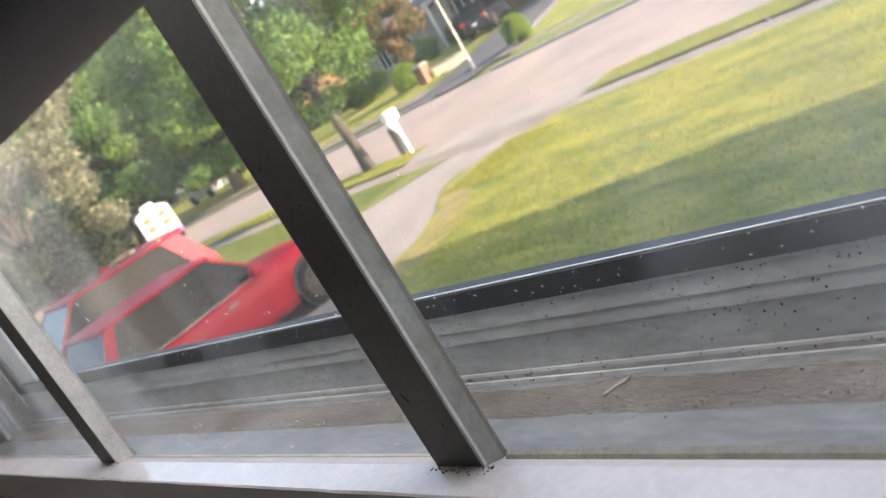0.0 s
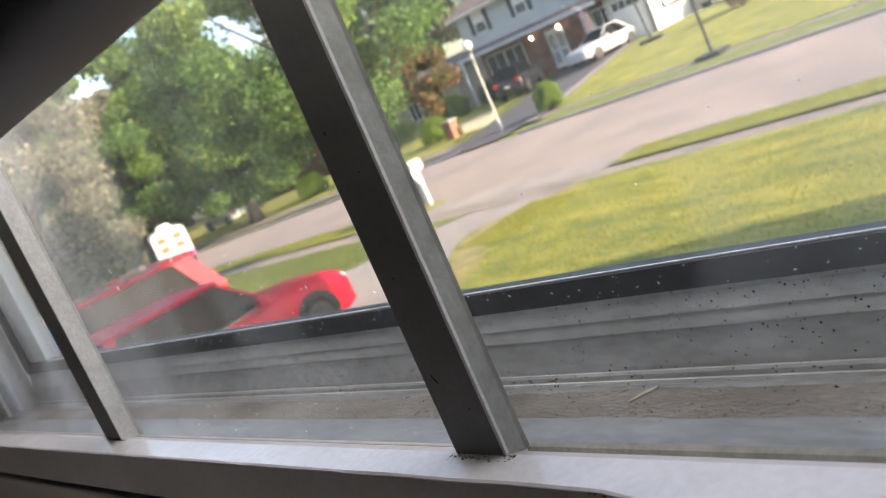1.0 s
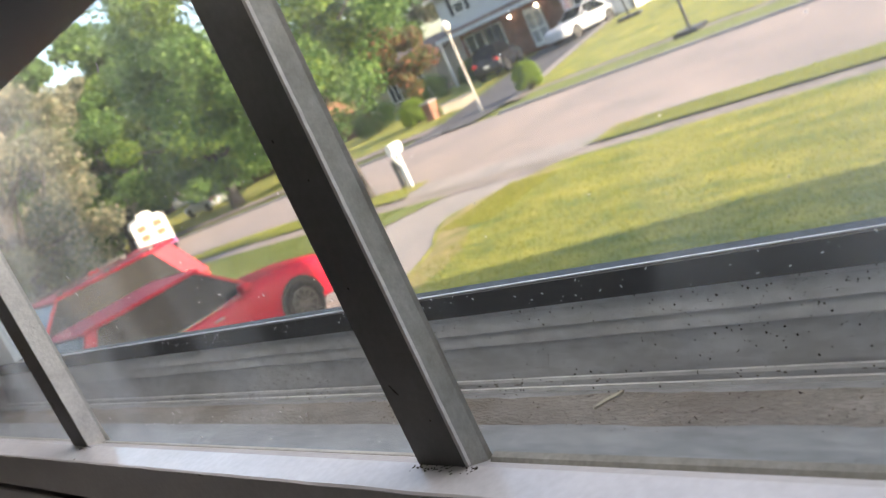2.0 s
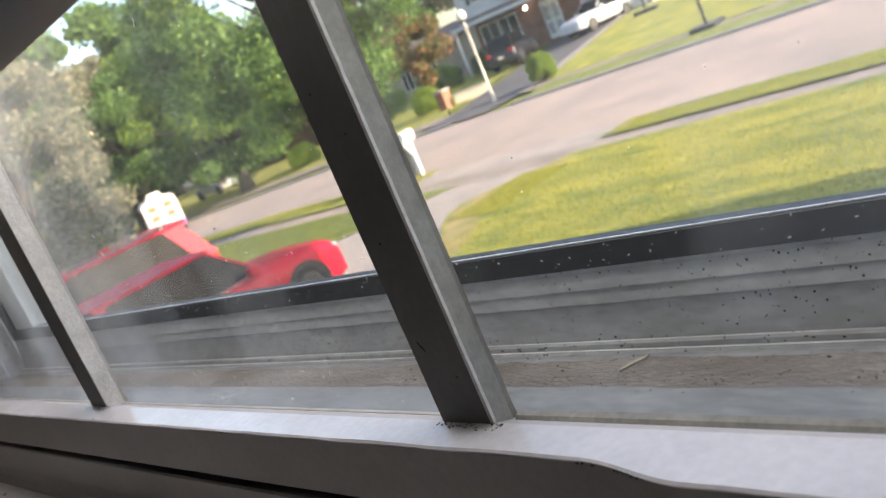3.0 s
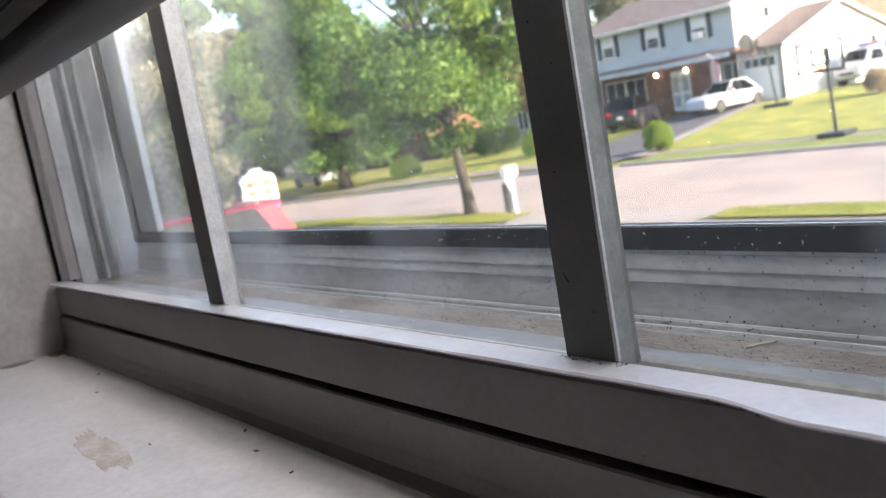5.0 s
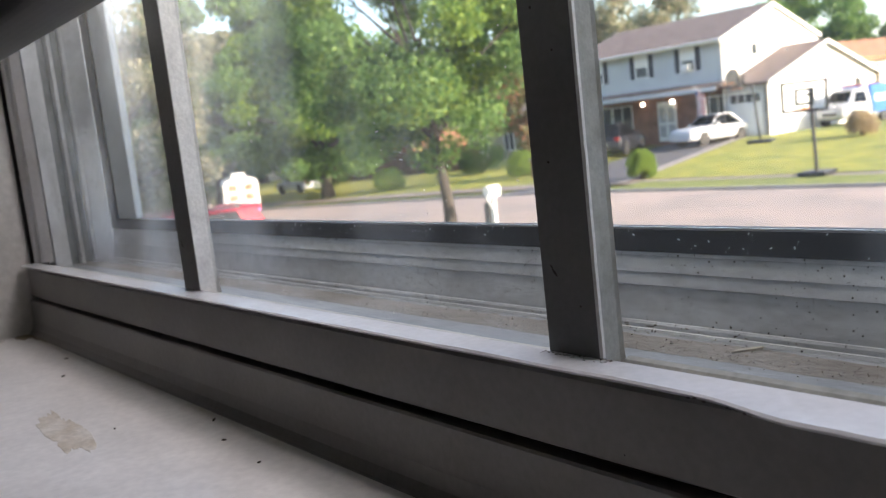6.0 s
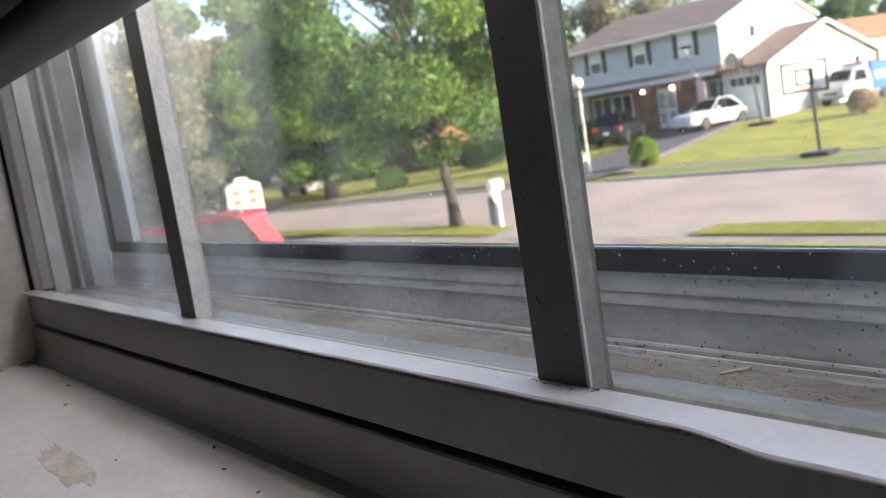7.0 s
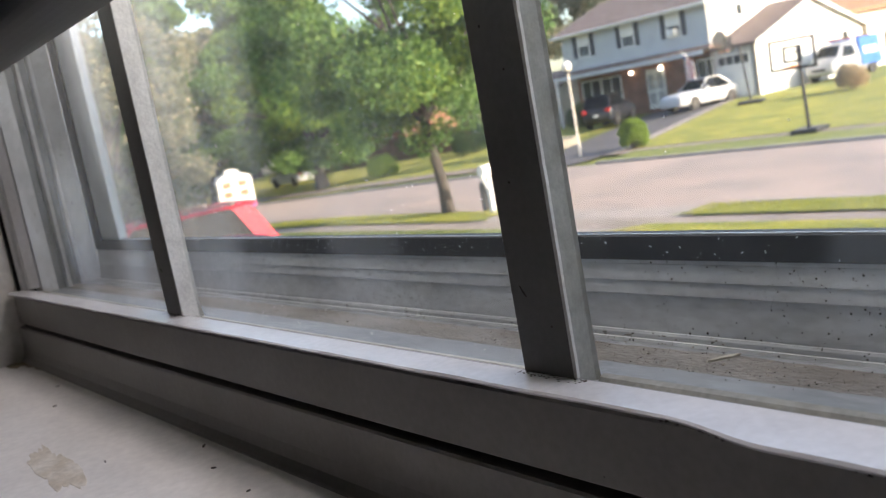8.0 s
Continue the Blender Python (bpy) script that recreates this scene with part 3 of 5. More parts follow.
part("glazing_bead", prism([(0.0124, -0.0043), (0.0085, -0.0038), (0.0082, -0.0030), (0.0095, -0.0016), (0.0124, -0.0008)], "x", 0.0045, 0.885), BEADGREY, win, "bead of old glazing putty")
part("caulk", prism([(0.0124, -0.0043), (0.0104, -0.0038), (0.0103, -0.0035), (0.0108, -0.0033), (0.0124, -0.0033)], "x", -0.87, -0.031), PAINTSIDE, win, "yellowed caulk line")
fl = bmesh.new()
for i in range(185):
    x, z = (-0.39 + 0.36 * random.random(), 0.30 * random.random() ** 1.6) if i < 150 else (0.02 + 0.5 * random.random(), 0.28 * random.random())
    a, ln, th = random.random() * 3.14, 0.0002 + 0.0015 * random.random() ** 4, 0.00014 + 0.00012 * random.random()
    m = Matrix.Translation((x, 0.0124, z + 0.002)) @ Matrix.Rotation(a, 4, "Y") @ Matrix.Diagonal((ln * 2, 0.0002, th * 2, 1))
    bmesh.ops.create_cube(fl, size=1, matrix=m)
f_ = part("specks", fl, TRIM, win, "pale specks and scratches on the glass")
f_["kind"] = "stuff"
ch = bmesh.new()
for i in range(34):
    x = random.choice((0.056, 0.060, 0.078, 0.079, 0.135, -0.205, -0.22)) + random.gauss(0, 0.004)
    q = 0.0002 + 0.0005 * random.random() ** 2
    bmesh.ops.create_icosphere(ch, subdivisions=1, radius=1, matrix=Matrix.Translation((x, lip(x) + 0.0004, -0.0010 - 0.0012 * random.random())) @ Matrix.Diagonal((q * 1.6, 0.0006, q * 0.6, 1)))
c_ = part("chips", ch, GRIME, win, "dark chips along the lip")
c_["kind"] = "stuff"

# outer ledge and its ribbed track
out = thing("window_2", label="weathered outer storm window in a ribbed track", category="window", kind="structure")
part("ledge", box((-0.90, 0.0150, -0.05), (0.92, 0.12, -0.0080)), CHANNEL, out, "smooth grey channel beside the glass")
db = bmesh.new()
prev = None
for i in range(365):
    x = -0.88 + i * 0.005
    e0 = 0.0420 + 0.0016 * noise.noise((x * 22, 1, 0)) + 0.0009 * noise.noise((x * 95, 2, 0))
    e1 = 0.0655 + 0.0028 * noise.noise((x * 16, 5, 0)) + 0.0012 * noise.noise((x * 80, 6, 0))
    ring = [db.verts.new((x, e0 + (e1 - e0) * k / 8, -0.0079 + (0.0009 + 0.0007 * noise.noise((x * 60, k * 0.8, 9))) * math.sin(math.pi * k / 8))) for k in range(9)]
    if prev:
        for k in range(8):
            db.faces.new((prev[k], ring[k], ring[k + 1], prev[k + 1]))
    prev = ring
part("dirt_layer", db, LEDGE, out, "sandy dirt lying along the ledge", True)
gr = bmesh.new()
for i in range(320):
    q = 0.00012 + 0.0004 * random.random() ** 4
    bmesh.ops.create_icosphere(gr, subdivisions=1, radius=q, matrix=Matrix.Translation((0.0 + random.gauss(0.0, 0.20), 0.040 + 0.033 * random.random(), -0.0074 + q * 0.4)))
g_ = part("grit", gr, GRIME, out, "scattered dark grit")
g_["kind"] = "stuff"


def grains(name, count, size, material, seed, label):
    """Sand grains strewn along the dirt layer, as tiny uneven tetrahedra."""
    rng = np.random.default_rng(seed)
    c = np.stack([rng.normal(0.02, 0.22, count), rng.normal(0.053, 0.0062, count), np.full(count, -0.0072)], 1)
    d = rng.normal(size=(count, 4, 3)) * (size * (0.4 + rng.random(count) ** 2 * 1.3))[:, None, None]
    v = (c[:, None, :] + d).reshape(-1, 3)
    k = np.arange(count)[:, None] * 4
    f = np.concatenate([k + np.array(q) for q in ((0, 1, 2), (0, 2, 3), (0, 3, 1), (1, 3, 2))])
    me = bpy.data.meshes.new(name)
    me.from_pydata(v.tolist(), [], f.tolist())
    me.materials.append(material)
    ob = new(name, me)
    ob.parent, ob["kind"], ob["label"] = out, "stuff", label


grains("sand", 2600, 0.00026, mat("pale_sand", (0.46, 0.41, 0.33), 0.95, var=0.2), 71, "pale sand grains")
grains("sand", 1500, 0.00024, GRIME, 72, "dark sand grains")
part("ridge", prism([(0.0738, -0.0082), (0.0738, -0.0048), (0.0744, -0.0036), (0.0758, -0.0036), (0.0764, -0.0048), (0.0764, -0.0082)], "x", -0.862, 0.92), TRACK, out, "thin raised rib with flaking edge")
part("ridge", prism([(0.0700, -0.0082), (0.0706, -0.0063), (0.0720, -0.0063), (0.0728, -0.0082)], "x", -0.862, 0.92), TRACK, out)
rf = bmesh.new()
for i in range(70):
    x = random.uniform(-0.5, 0.5)
    bmesh.ops.create_icosphere(rf, subdivisions=1, radius=1, matrix=Matrix.Translation((x, 0.0737 - 0.0006 * random.random(), -0.0046 - 0.002 * random.random())) @ Matrix.Diagonal((0.0006 + 0.0025 * random.random() ** 2, 0.0003, 0.0003 + 0.0003 * random.random(), 1)))
r0 = part("flaking", rf, LEDGE, out, "crumbling edge of the rib")
r0["kind"] = "stuff"
STEPS = (((0.0768, -0.0082), (0.0770, -0.0020), (0.0788, 0.0136), (0.0794, 0.0141)), ((0.0778, 0.0143), (0.0780, 0.0150), (0.0796, 0.0202), (0.0801, 0.0206)), ((0.0788, 0.0208), (0.0790, 0.0214), (0.0808, 0.0284), (0.0812, 0.0288)), ((0.0800, 0.0290), (0.0801, 0.0295), (0.0803, 0.0306), (0.0806, 0.0309)))
for k, prof in enumerate(STEPS):
    part("track_step", prism([*prof, (0.105, prof[-1][1]), (0.105, prof[0][1])], "x", -0.848, 0.92), TRACK, out, "speckled grey vinyl step")
sb2 = bmesh.new()
for i in range(230):
    x = random.gauss(0.085, 0.045) if i < 170 else random.uniform(-0.75, 0.6)
    k = random.choice((1, 2, 2, 2, 0)) if i < 170 else random.choice((0, 1, 2))
    u = random.random() ** (0.7 if i < 170 else 1.0)
    (ya, za), (yb, zb) = STEPS[k][1], STEPS[k][2]
    q = 0.00008 + 0.00026 * random.random() ** 4
    bmesh.ops.create_icosphere(sb2, subdivisions=1, radius=1, matrix=Matrix.Translation((x, ya + (yb - ya) * u, za + (zb - za) * u)) @ Matrix.Diagonal((q * 1.3, q * 0.6, q, 1)))
s_ = part("specks", sb2, GRIME, out, "dark specks sprinkled on the vinyl steps")
s_["kind"] = "stuff"
part("storm_rail", prism([(0.0795, 0.0310), (0.0795, 0.0425), (0.0805, 0.0430), (0.0900, 0.0430), (0.0900, 0.0310)], "x", -0.846, 0.92), DARKRAIL, out, "black scuffed storm-sash rail")
part("storm_lip", prism([(0.0805, 0.0431), (0.0805, 0.0436), (0.0818, 0.0436), (0.0818, 0.0431)], "x", -0.760, 0.92), TRACK, out)
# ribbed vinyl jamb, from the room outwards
# set-back steps take the darker channel grey, raised ones the track vinyl
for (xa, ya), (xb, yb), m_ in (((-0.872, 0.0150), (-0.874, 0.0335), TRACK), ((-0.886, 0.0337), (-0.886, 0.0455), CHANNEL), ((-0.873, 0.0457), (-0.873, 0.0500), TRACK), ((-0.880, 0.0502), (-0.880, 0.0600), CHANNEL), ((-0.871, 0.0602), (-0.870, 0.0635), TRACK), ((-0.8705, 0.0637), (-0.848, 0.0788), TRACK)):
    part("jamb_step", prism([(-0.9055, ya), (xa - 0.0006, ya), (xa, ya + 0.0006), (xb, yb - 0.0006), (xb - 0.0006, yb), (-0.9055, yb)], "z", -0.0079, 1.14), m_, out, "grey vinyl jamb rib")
jh = bmesh.new()
for zz, yy in ((0.052, 0.0545), (0.083, 0.0720), (0.092, 0.0690), (0.150, 0.0700), (0.030, 0.0730)):
    bmesh.ops.create_icosphere(jh, subdivisions=1, radius=1, matrix=Matrix.Translation(((-0.880 if yy < 0.06 else -0.8705 + (yy - 0.0637) * 1.49), yy, zz)) @ Matrix.Diagonal((0.0008, 0.0012, 0.0016, 1)))
part("screw_holes", jh, GRIME, out, "small dark holes in the jamb")
part("storm_stile", box((-0.8475, 0.0790, 0.0310), (-0.8235, 0.0900, 1.14), 0.001), DARKRAIL, out)
part("screen_stile", box((-0.8230, 0.0815, 0.0432), (-0.7640, 0.0895, 1.14), 0.001), mat("pale_blue_vinyl", (0.70, 0.76, 0.78), 0.5, var=0.08, scale=20), out, "pale blue-grey inner frame")
rc = bmesh.new()
for i in range(110):
    x = random.uniform(-0.70, 0.35)
    q = 0.0002 + 0.00045 * random.random() ** 2
    bmesh.ops.create_cube(rc, size=1, matrix=Matrix.Translation((x, 0.0794, random.uniform(0.0318, 0.0428))) @ Matrix.Rotation(random.random() * 3, 4, "Y") @ Matrix.Diagonal((q * 2.2, 0.0004, q, 1)))
r_ = part("scuffs", rc, TRACK, out, "pale scuffs on the black rail")
r_["kind"] = "stuff"
sp = part("storm_pane", box((-0.7605, 0.0845, 0.0431), (0.92, 0.0870, 1.14)), GLASS_OUT, out, "outer pane with a thin dust film")
sp.visible_shadow = False

# sill
sb = bmesh.new()
add_box(sb, (-0.906, -0.190, -0.119), (0.95, 0.012, -0.085), 0.004, 2)
tagged(link("window_sill", sb, SILL), "white-painted window sill, stained and flaking", "window sill", kind="structure")


def flake(name, x, y, z, rx, ry, material, label, category, n=26, seed=1, thick=0.0008, turn=0.0):
    """A thin ragged patch lying on a surface."""
    bm = bmesh.new()
    rim = []
    for i in range(n):
        a = 2 * math.pi * i / n
        r = 1 + 0.55 * noise.noise((math.cos(a) * 1.7 + seed, math.sin(a) * 1.7, seed * 3.1)) + 0.25 * noise.noise((math.cos(a) * 6 + seed, math.sin(a) * 6, 1.3))
        u, v = rx * r * math.cos(a), ry * r * math.sin(a)
        rim.append((u * math.cos(turn) - v * math.sin(turn), u * math.sin(turn) + v * math.cos(turn)))
    top = [bm.verts.new((x + p[0], y + p[1], z + thick)) for p in rim]
    low = [bm.verts.new((x + p[0] * 1.04, y + p[1] * 1.04, z - 0.0004)) for p in rim]
    bm.faces.new(top)
    for i in range(n):
        bm.faces.new((top[i], low[i], low[(i + 1) % n], top[(i + 1) % n]))
    return tagged(link(name, bm, material), label, category)


flake("paint_patch", -0.437, -0.1105, -0.085, 0.066, 0.0115, BARE, "bare tan patch where sill paint has peeled", "peeled paint", 70, 4, 0.0003, -0.11)
flake("dead_leaf", 0.0310, 0.0600, -0.0066, 0.0085, 0.0014, LEAFDRY, "thin dry leaf fragment on the ledge", "leaf", 14, 2, 0.0005, 1.05)
flake("grime_patch", -0.895, -0.030, -0.085, 0.022, 0.010, mat("brown_stain", (0.30, 0.25, 0.17), 0.9, var=0.3, scale=80), "brown grime stain in the sill corner", "stain", 30, 6, 0.0004)
STAIN = mat("grey_brown_stain", (0.24, 0.20, 0.15), 0.9, var=0.3, scale=70, other=(0.45, 0.40, 0.33))
for i, (x, y, rx, ry) in enumerate(((-0.86, -0.020, 0.035, 0.006), (-0.78, -0.0175, 0.030, 0.0022), (-0.69, -0.0170, 0.028, 0.0018), (-0.58, -0.0165, 0.040, 0.0014), (-0.47, -0.0165, 0.030, 0.0016), (-0.36, -0.0170, 0.035, 0.0018), (-0.893, -0.075, 0.010, 0.018), (-0.885, -0.125, 0.012, 0.008))):
    flake("grime_streak", x, y, -0.085, rx, ry, STAIN, "thin brown grime along the sill joint", "stain", 34, 20 + i, 0.0003)
for i, (x, y, r) in enumerate(((-0.267, -0.016, 0.0030), (-0.30, -0.045, 0.0016), (-0.62, -0.06, 0.0016), (-0.35, -0.030, 0.0022), (-0.40, -0.085, 0.0012), (-0.70, -0.035, 0.0018), (-0.24, -0.05, 0.0014))):
    flake("crumb", x, y, -0.085, r * 1.1, r * 0.38, GRIME, "small dark crumb lying on the sill", "crumb", 9, i + 11, 0.0009, i * 0.8)["group"] = "crumbs on the sill"

# ---- blind: drawn-up stack, closed slats added above ----
blind = thing("window_blind", label="grey vinyl blind stack, with unseen closed slats added above", category="blind")
RAIL_ROUND = [(-0.104 + 0.024 * math.cos(2 * math.pi * k / 28), 0.2072 + 0.0125 * math.copysign(abs(math.sin(2 * math.pi * k / 28)) ** 0.8, math.sin(2 * math.pi * k / 28))) for k in range(28)]
part("bottom_rail", prism(RAIL_ROUND, "x", -0.66, 0.90), BLIND, blind, "smooth rounded grey bottom rail", True)
for i in range(16):
    z = 0.2240 + i * 0.0034
    part("slat", prism([(-0.130, z), (-0.104, z + 0.0018), (-0.078, z), (-0.078, z + 0.0007), (-0.104, z + 0.0025), (-0.130, z + 0.0007)], "x", -0.655 + 0.003 * random.random(), 0.89), SLAT, blind)
for x in (-0.192, 0.35):
    cb = bmesh.new()
    for k in range(9):
        bmesh.ops.create_icosphere(cb, subdivisions=1, radius=0.0011, matrix=Matrix.Translation((x + 0.001 * (k % 2), -0.0795 - k * 0.0010, 0.2060 - 0.0062 * math.sin(min(1.57, k * 0.2)))))
    part("cord", cb, TRIM, blind, "beaded white ladder cord")
part("end_cap", prism([(-0.104 + (y + 0.104) * 1.03, 0.2072 + (z - 0.2072) * 1.05) for y, z in RAIL_ROUND], "x", -0.667, -0.660), TRIM, blind, "translucent white end cap")
part("hanging_stack", box((-0.65, -0.129, 0.279), (0.89, -0.079, 0.292), 0.002), BLIND, blind)
lp = bmesh.new()
for i in range(24):
    a, b = 2 * math.pi * i / 24, 2 * math.pi * (i + 1) / 24
    for k in (0, 1):
        add_tube(lp, (-0.064 + 0.006 * math.cos(a) + 0.001 * k, -0.1315 - 0.0012 * k, 0.214 + 0.012 * math.sin(a)), (-0.064 + 0.006 * math.cos(b) + 0.001 * k, -0.1315 - 0.0012 * k, 0.214 + 0.012 * math.sin(b)), 0.0009, n=6)
part("cord_loop", lp, mat("tan_cord", (0.58, 0.51, 0.42), 0.8), blind, "coiled tan pull cord")
# unseen closed slats, added to keep daylight out of the room
slat = prism([(-0.1160, 0.0), (-0.1090, 0.012), (-0.1000, 0.0225), (-0.0905, 0.030), (-0.0900, 0.0294), (-0.0994, 0.0219), (-0.1083, 0.0115), (-0.1153, -0.0004)], "x", -0.655, 0.89)
first = part("slat", slat, SLAT, blind)
first.location.z = 0.288
for i in range(1, 36):
    o = new("slat", first.data)
    o.parent, o.location = blind, (0, 0, 0.288 + i * 0.0228)
part("head_rail", box((-0.90, -0.130, 1.10), (0.92, -0.080, 1.148), 0.003), BLIND, blind)
for x in (-0.192, 0.35):
    part("cord", tube((x, -0.104, 0.29), (x, -0.104, 1.102), 0.0009, n=6), TRIM, blind)


# ---- vehicles ----
def wheel(parent, x, y, r, w, side):
    tb = bmesh.new()
    n, prof = 28, ((0.66, -0.5), (0.93, -0.5), (1.0, -0.36), (1.0, 0.36), (0.93, 0.5), (0.66, 0.5))
    rings = []
    for i in range(n):
        a = 2 * math.pi * i / n
        rings.append([tb.verts.new((x + w * p[1], y + r * p[0] * math.cos(a), r + r * p[0] * math.sin(a))) for p in prof])
    for i in range(n):
        for k in range(len(prof)):
            tb.faces.new((rings[i][k], rings[(i + 1) % n][k], rings[(i + 1) % n][(k + 1) % len(prof)], rings[i][(k + 1) % len(prof)]))
    wh = part("wheel", tb, TYRE, parent, "black rubber tyre")
    hb = bmesh.new()
    xo = x + side * w * 0.52
    add_tube(hb, (xo - side * 0.03, y, r), (xo, y, r), r * 0.17, n=12)
    for k in range(10):
        a = 2 * math.pi * k / 10
        c, s_ = math.cos(a), math.sin(a)
        m = Matrix.Translation((xo - side * 0.012, y + r * 0.38 * c, r + r * 0.38 * s_)) @ Matrix.Rotation(a, 4, "X") @ Matrix.Diagonal((0.022, r * 0.56, r * 0.085, 1))
        bmesh.ops.create_cube(hb, size=1, matrix=m)
    for i in range(28):
        a, b = 2 * math.pi * i / 28, 2 * math.pi * (i + 1) / 28
        v = [hb.verts.new((xx, y + r * q * math.cos(g), r + r * q * math.sin(g))) for xx, q, g in ((xo, 0.60, a), (xo, 0.68, a), (xo, 0.68, b), (xo, 0.60, b))]
        hb.faces.new(v)
    part("rim", hb, RIM, wh, "many-spoked alloy rim")
    part("brake_disc", tube((xo - side * 0.05, y, r), (xo - side * 0.035, y, r), r * 0.62, n=24), BLACKM, wh)


def loft(stations, nose=None):
    """A body from cross sections: (y, half width, low z, waist z, top z, top half width)."""
    bm = bmesh.new()
    prev = None
    for y, hw, z0, zw, z1, tw in stations:
        sec = [(-hw * 0.90, z0), (-hw * 0.99, z0 + (zw - z0) * 0.25), (-hw, z0 + (zw - z0) * 0.7), (-hw * 0.985, zw), (-tw, z1 - 0.02), (-tw * 0.6, z1), (tw * 0.6, z1), (tw, z1 - 0.02), (hw * 0.985, zw), (hw, z0 + (zw - z0) * 0.7), (hw * 0.99, z0 + (zw - z0) * 0.25), (hw * 0.90, z0)]
        ring = [bm.verts.new((p[0], y, p[1])) for p in sec]
        if prev:
            for i in range(len(ring)):
                bm.faces.new((prev[i], ring[i], ring[(i + 1) % len(ring)], prev[(i + 1) % len(ring)]))
        else:
            bm.faces.new(ring)
        prev = ring
    bm.faces.new(list(reversed(prev)))
    return bm


def car(name, at, rz, L, W, H, paint, label, suv=False, roof_rack=False, spoiler=False):
    """A car that points along its own +y, its origin on the ground below its middle."""
    c = thing(name, at, rz, label, "car")
    r = 0.36 if suv else 0.325
    h, hw = L / 2, W / 2
    waist = H * 0.60
    hood = H * 0.63 if suv else H * 0.62
    fa, ra = h - 0.90, -h + 0.85      # axles
    rear_top = waist + 0.02
    body = loft([(-h, hw * 0.86, 0.42, 0.62, 0.80, hw * 0.78), (-h + 0.08, hw * 0.95, 0.30, waist - 0.12, waist, hw * 0.80), (-h + 0.5, hw, 0.24, waist - 0.06, rear_top, hw * 0.88),
                 (-0.4, hw, 0.22, waist - 0.05, waist + 0.02, hw * 0.90), (h - 1.55, hw, 0.22, waist - 0.07, hood + 0.02, hw * 0.88), (h - 0.75, hw * 0.99, 0.24, waist - 0.12, hood - 0.03, hw * 0.84),
                 (h - 0.22, hw * 0.95, 0.24, waist - 0.17, hood - 0.09, hw * 0.78), (h - 0.05, hw * 0.88, 0.28, waist - 0.26, hood - 0.17, hw * 0.72), (h, hw * 0.80, 0.34, 0.55, 0.68, hw * 0.66)])
    part("body", body, paint, c, smooth=True)
    y_ws, y_wt = h - 1.45, h - 2.15          # windscreen foot and head
    y_rt, y_rb = (-h + 0.55, -h + 0.18) if suv else (-h + 1.25, -h + 0.55)
    tw, bw = hw * 0.74, hw * 0.885
    z0, z1 = waist, H - 0.05
    gl = slab([(-bw, y_rb, z0), (bw, y_rb, z0), (bw, y_ws, z0), (-bw, y_ws, z0), (-tw, y_rt, z1), (tw, y_rt, z1), (tw, y_wt, z1), (-tw, y_wt, z1)])
    part("glazing", gl, CARGLASS, c, "dark glossy glass")
    rb_ = bmesh.new()
    for yy in (0,):
        add_box(rb_, (-tw - 0.015, y_rt - 0.05, z1 - 0.01), (tw + 0.015, y_wt + 0.04, H), 0.03, 2)
    part("roof", rb_, paint, c)
    for sx in (-1, 1):
        for yb, yt, wd in ((y_ws, y_wt, 0.05), (-0.15, -0.10, 0.09), (y_rb + (0.95 if suv else 0.5), y_rt + (0.42 if suv else 0.25), 0.10), (y_rb + 0.10, y_rt + 0.12, 0.30 if spoiler else 0.14)):
            e = 0.014
            part("pillar", slab([(sx * (bw - 0.02), yb - wd, z0), (sx * (bw + e), yb - wd, z0), (sx * (bw + e), yb + wd * 0.3, z0), (sx * (bw - 0.02), yb + wd * 0.3, z0),
                                 (sx * (tw - 0.02), yt - wd, z1), (sx * (tw + e), yt - wd, z1), (sx * (tw + e), yt + wd * 0.3, z1), (sx * (tw - 0.02), yt + wd * 0.3, z1)]), paint if wd > 0.12 or wd < 0.055 else CARGLASS, c)
        part("belt_trim", box((sx * (bw + 0.012) - 0.012, y_rb + 0.15, z0 - 0.012), (sx * (bw + 0.012) + 0.012, y_ws - 0.10, z0 + 0.014), 0.004), CHROME, c, "chrome window trim")
        mb = bmesh.new()
        add_box(mb, (sx * (hw + 0.02) - (0.02 if sx > 0 else 0.14), y_ws - 0.42, z0 + 0.02), (sx * (hw + 0.02) + (0.14 if sx > 0 else 0.02), y_ws - 0.24, z0 + 0.17), 0.04, 2)
        part("mirror", mb, paint, c, smooth=True)
        for yy in (0.15, -0.85):
            part("door_handle", box((sx * (hw + 0.006) - 0.016, yy - 0.62 + 0.3, waist - 0.14), (sx * (hw + 0.006) + 0.016, yy - 0.42 + 0.3, waist - 0.11), 0.008), CHROME, c, "bright door handle")
        for yy in (fa, ra):
            ab = bmesh.new()
            for i in range(14):
                a, b2 = math.pi * i / 14, math.pi * (i + 1) / 14
                pts = [(sx * (hw + o), yy + (r + q) * math.cos(g), r + (r + q) * math.sin(g)) for g, q, o in ((a, 0.02, 0.012), (a, 0.075, 0.008), (b2, 0.075, 0.008), (b2, 0.02, 0.012))]
                v = [ab.verts.new(p) for p in pts]
                ab.faces.new(v)
            bmesh.ops.remove_doubles(ab, verts=ab.verts, dist=0.001)
            part("wheel_arch", ab, BLACKM if suv else paint, c)
            part("arch_shadow", tube((sx * (hw - 0.20), yy, r + 0.01), (sx * (hw + 0.004), yy, r + 0.01), r + 0.035, n=24), BLACKM, c)
            wheel(c, sx * (hw - 0.085), yy, r, 0.22, sx)
        part("headlight", box((sx * hw * 0.68 - 0.16, h - 0.26, waist - 0.31), (sx * hw * 0.68 + 0.16, h - 0.03, waist - 0.17), 0.04, 2), LENS_W, c, "clear headlight")
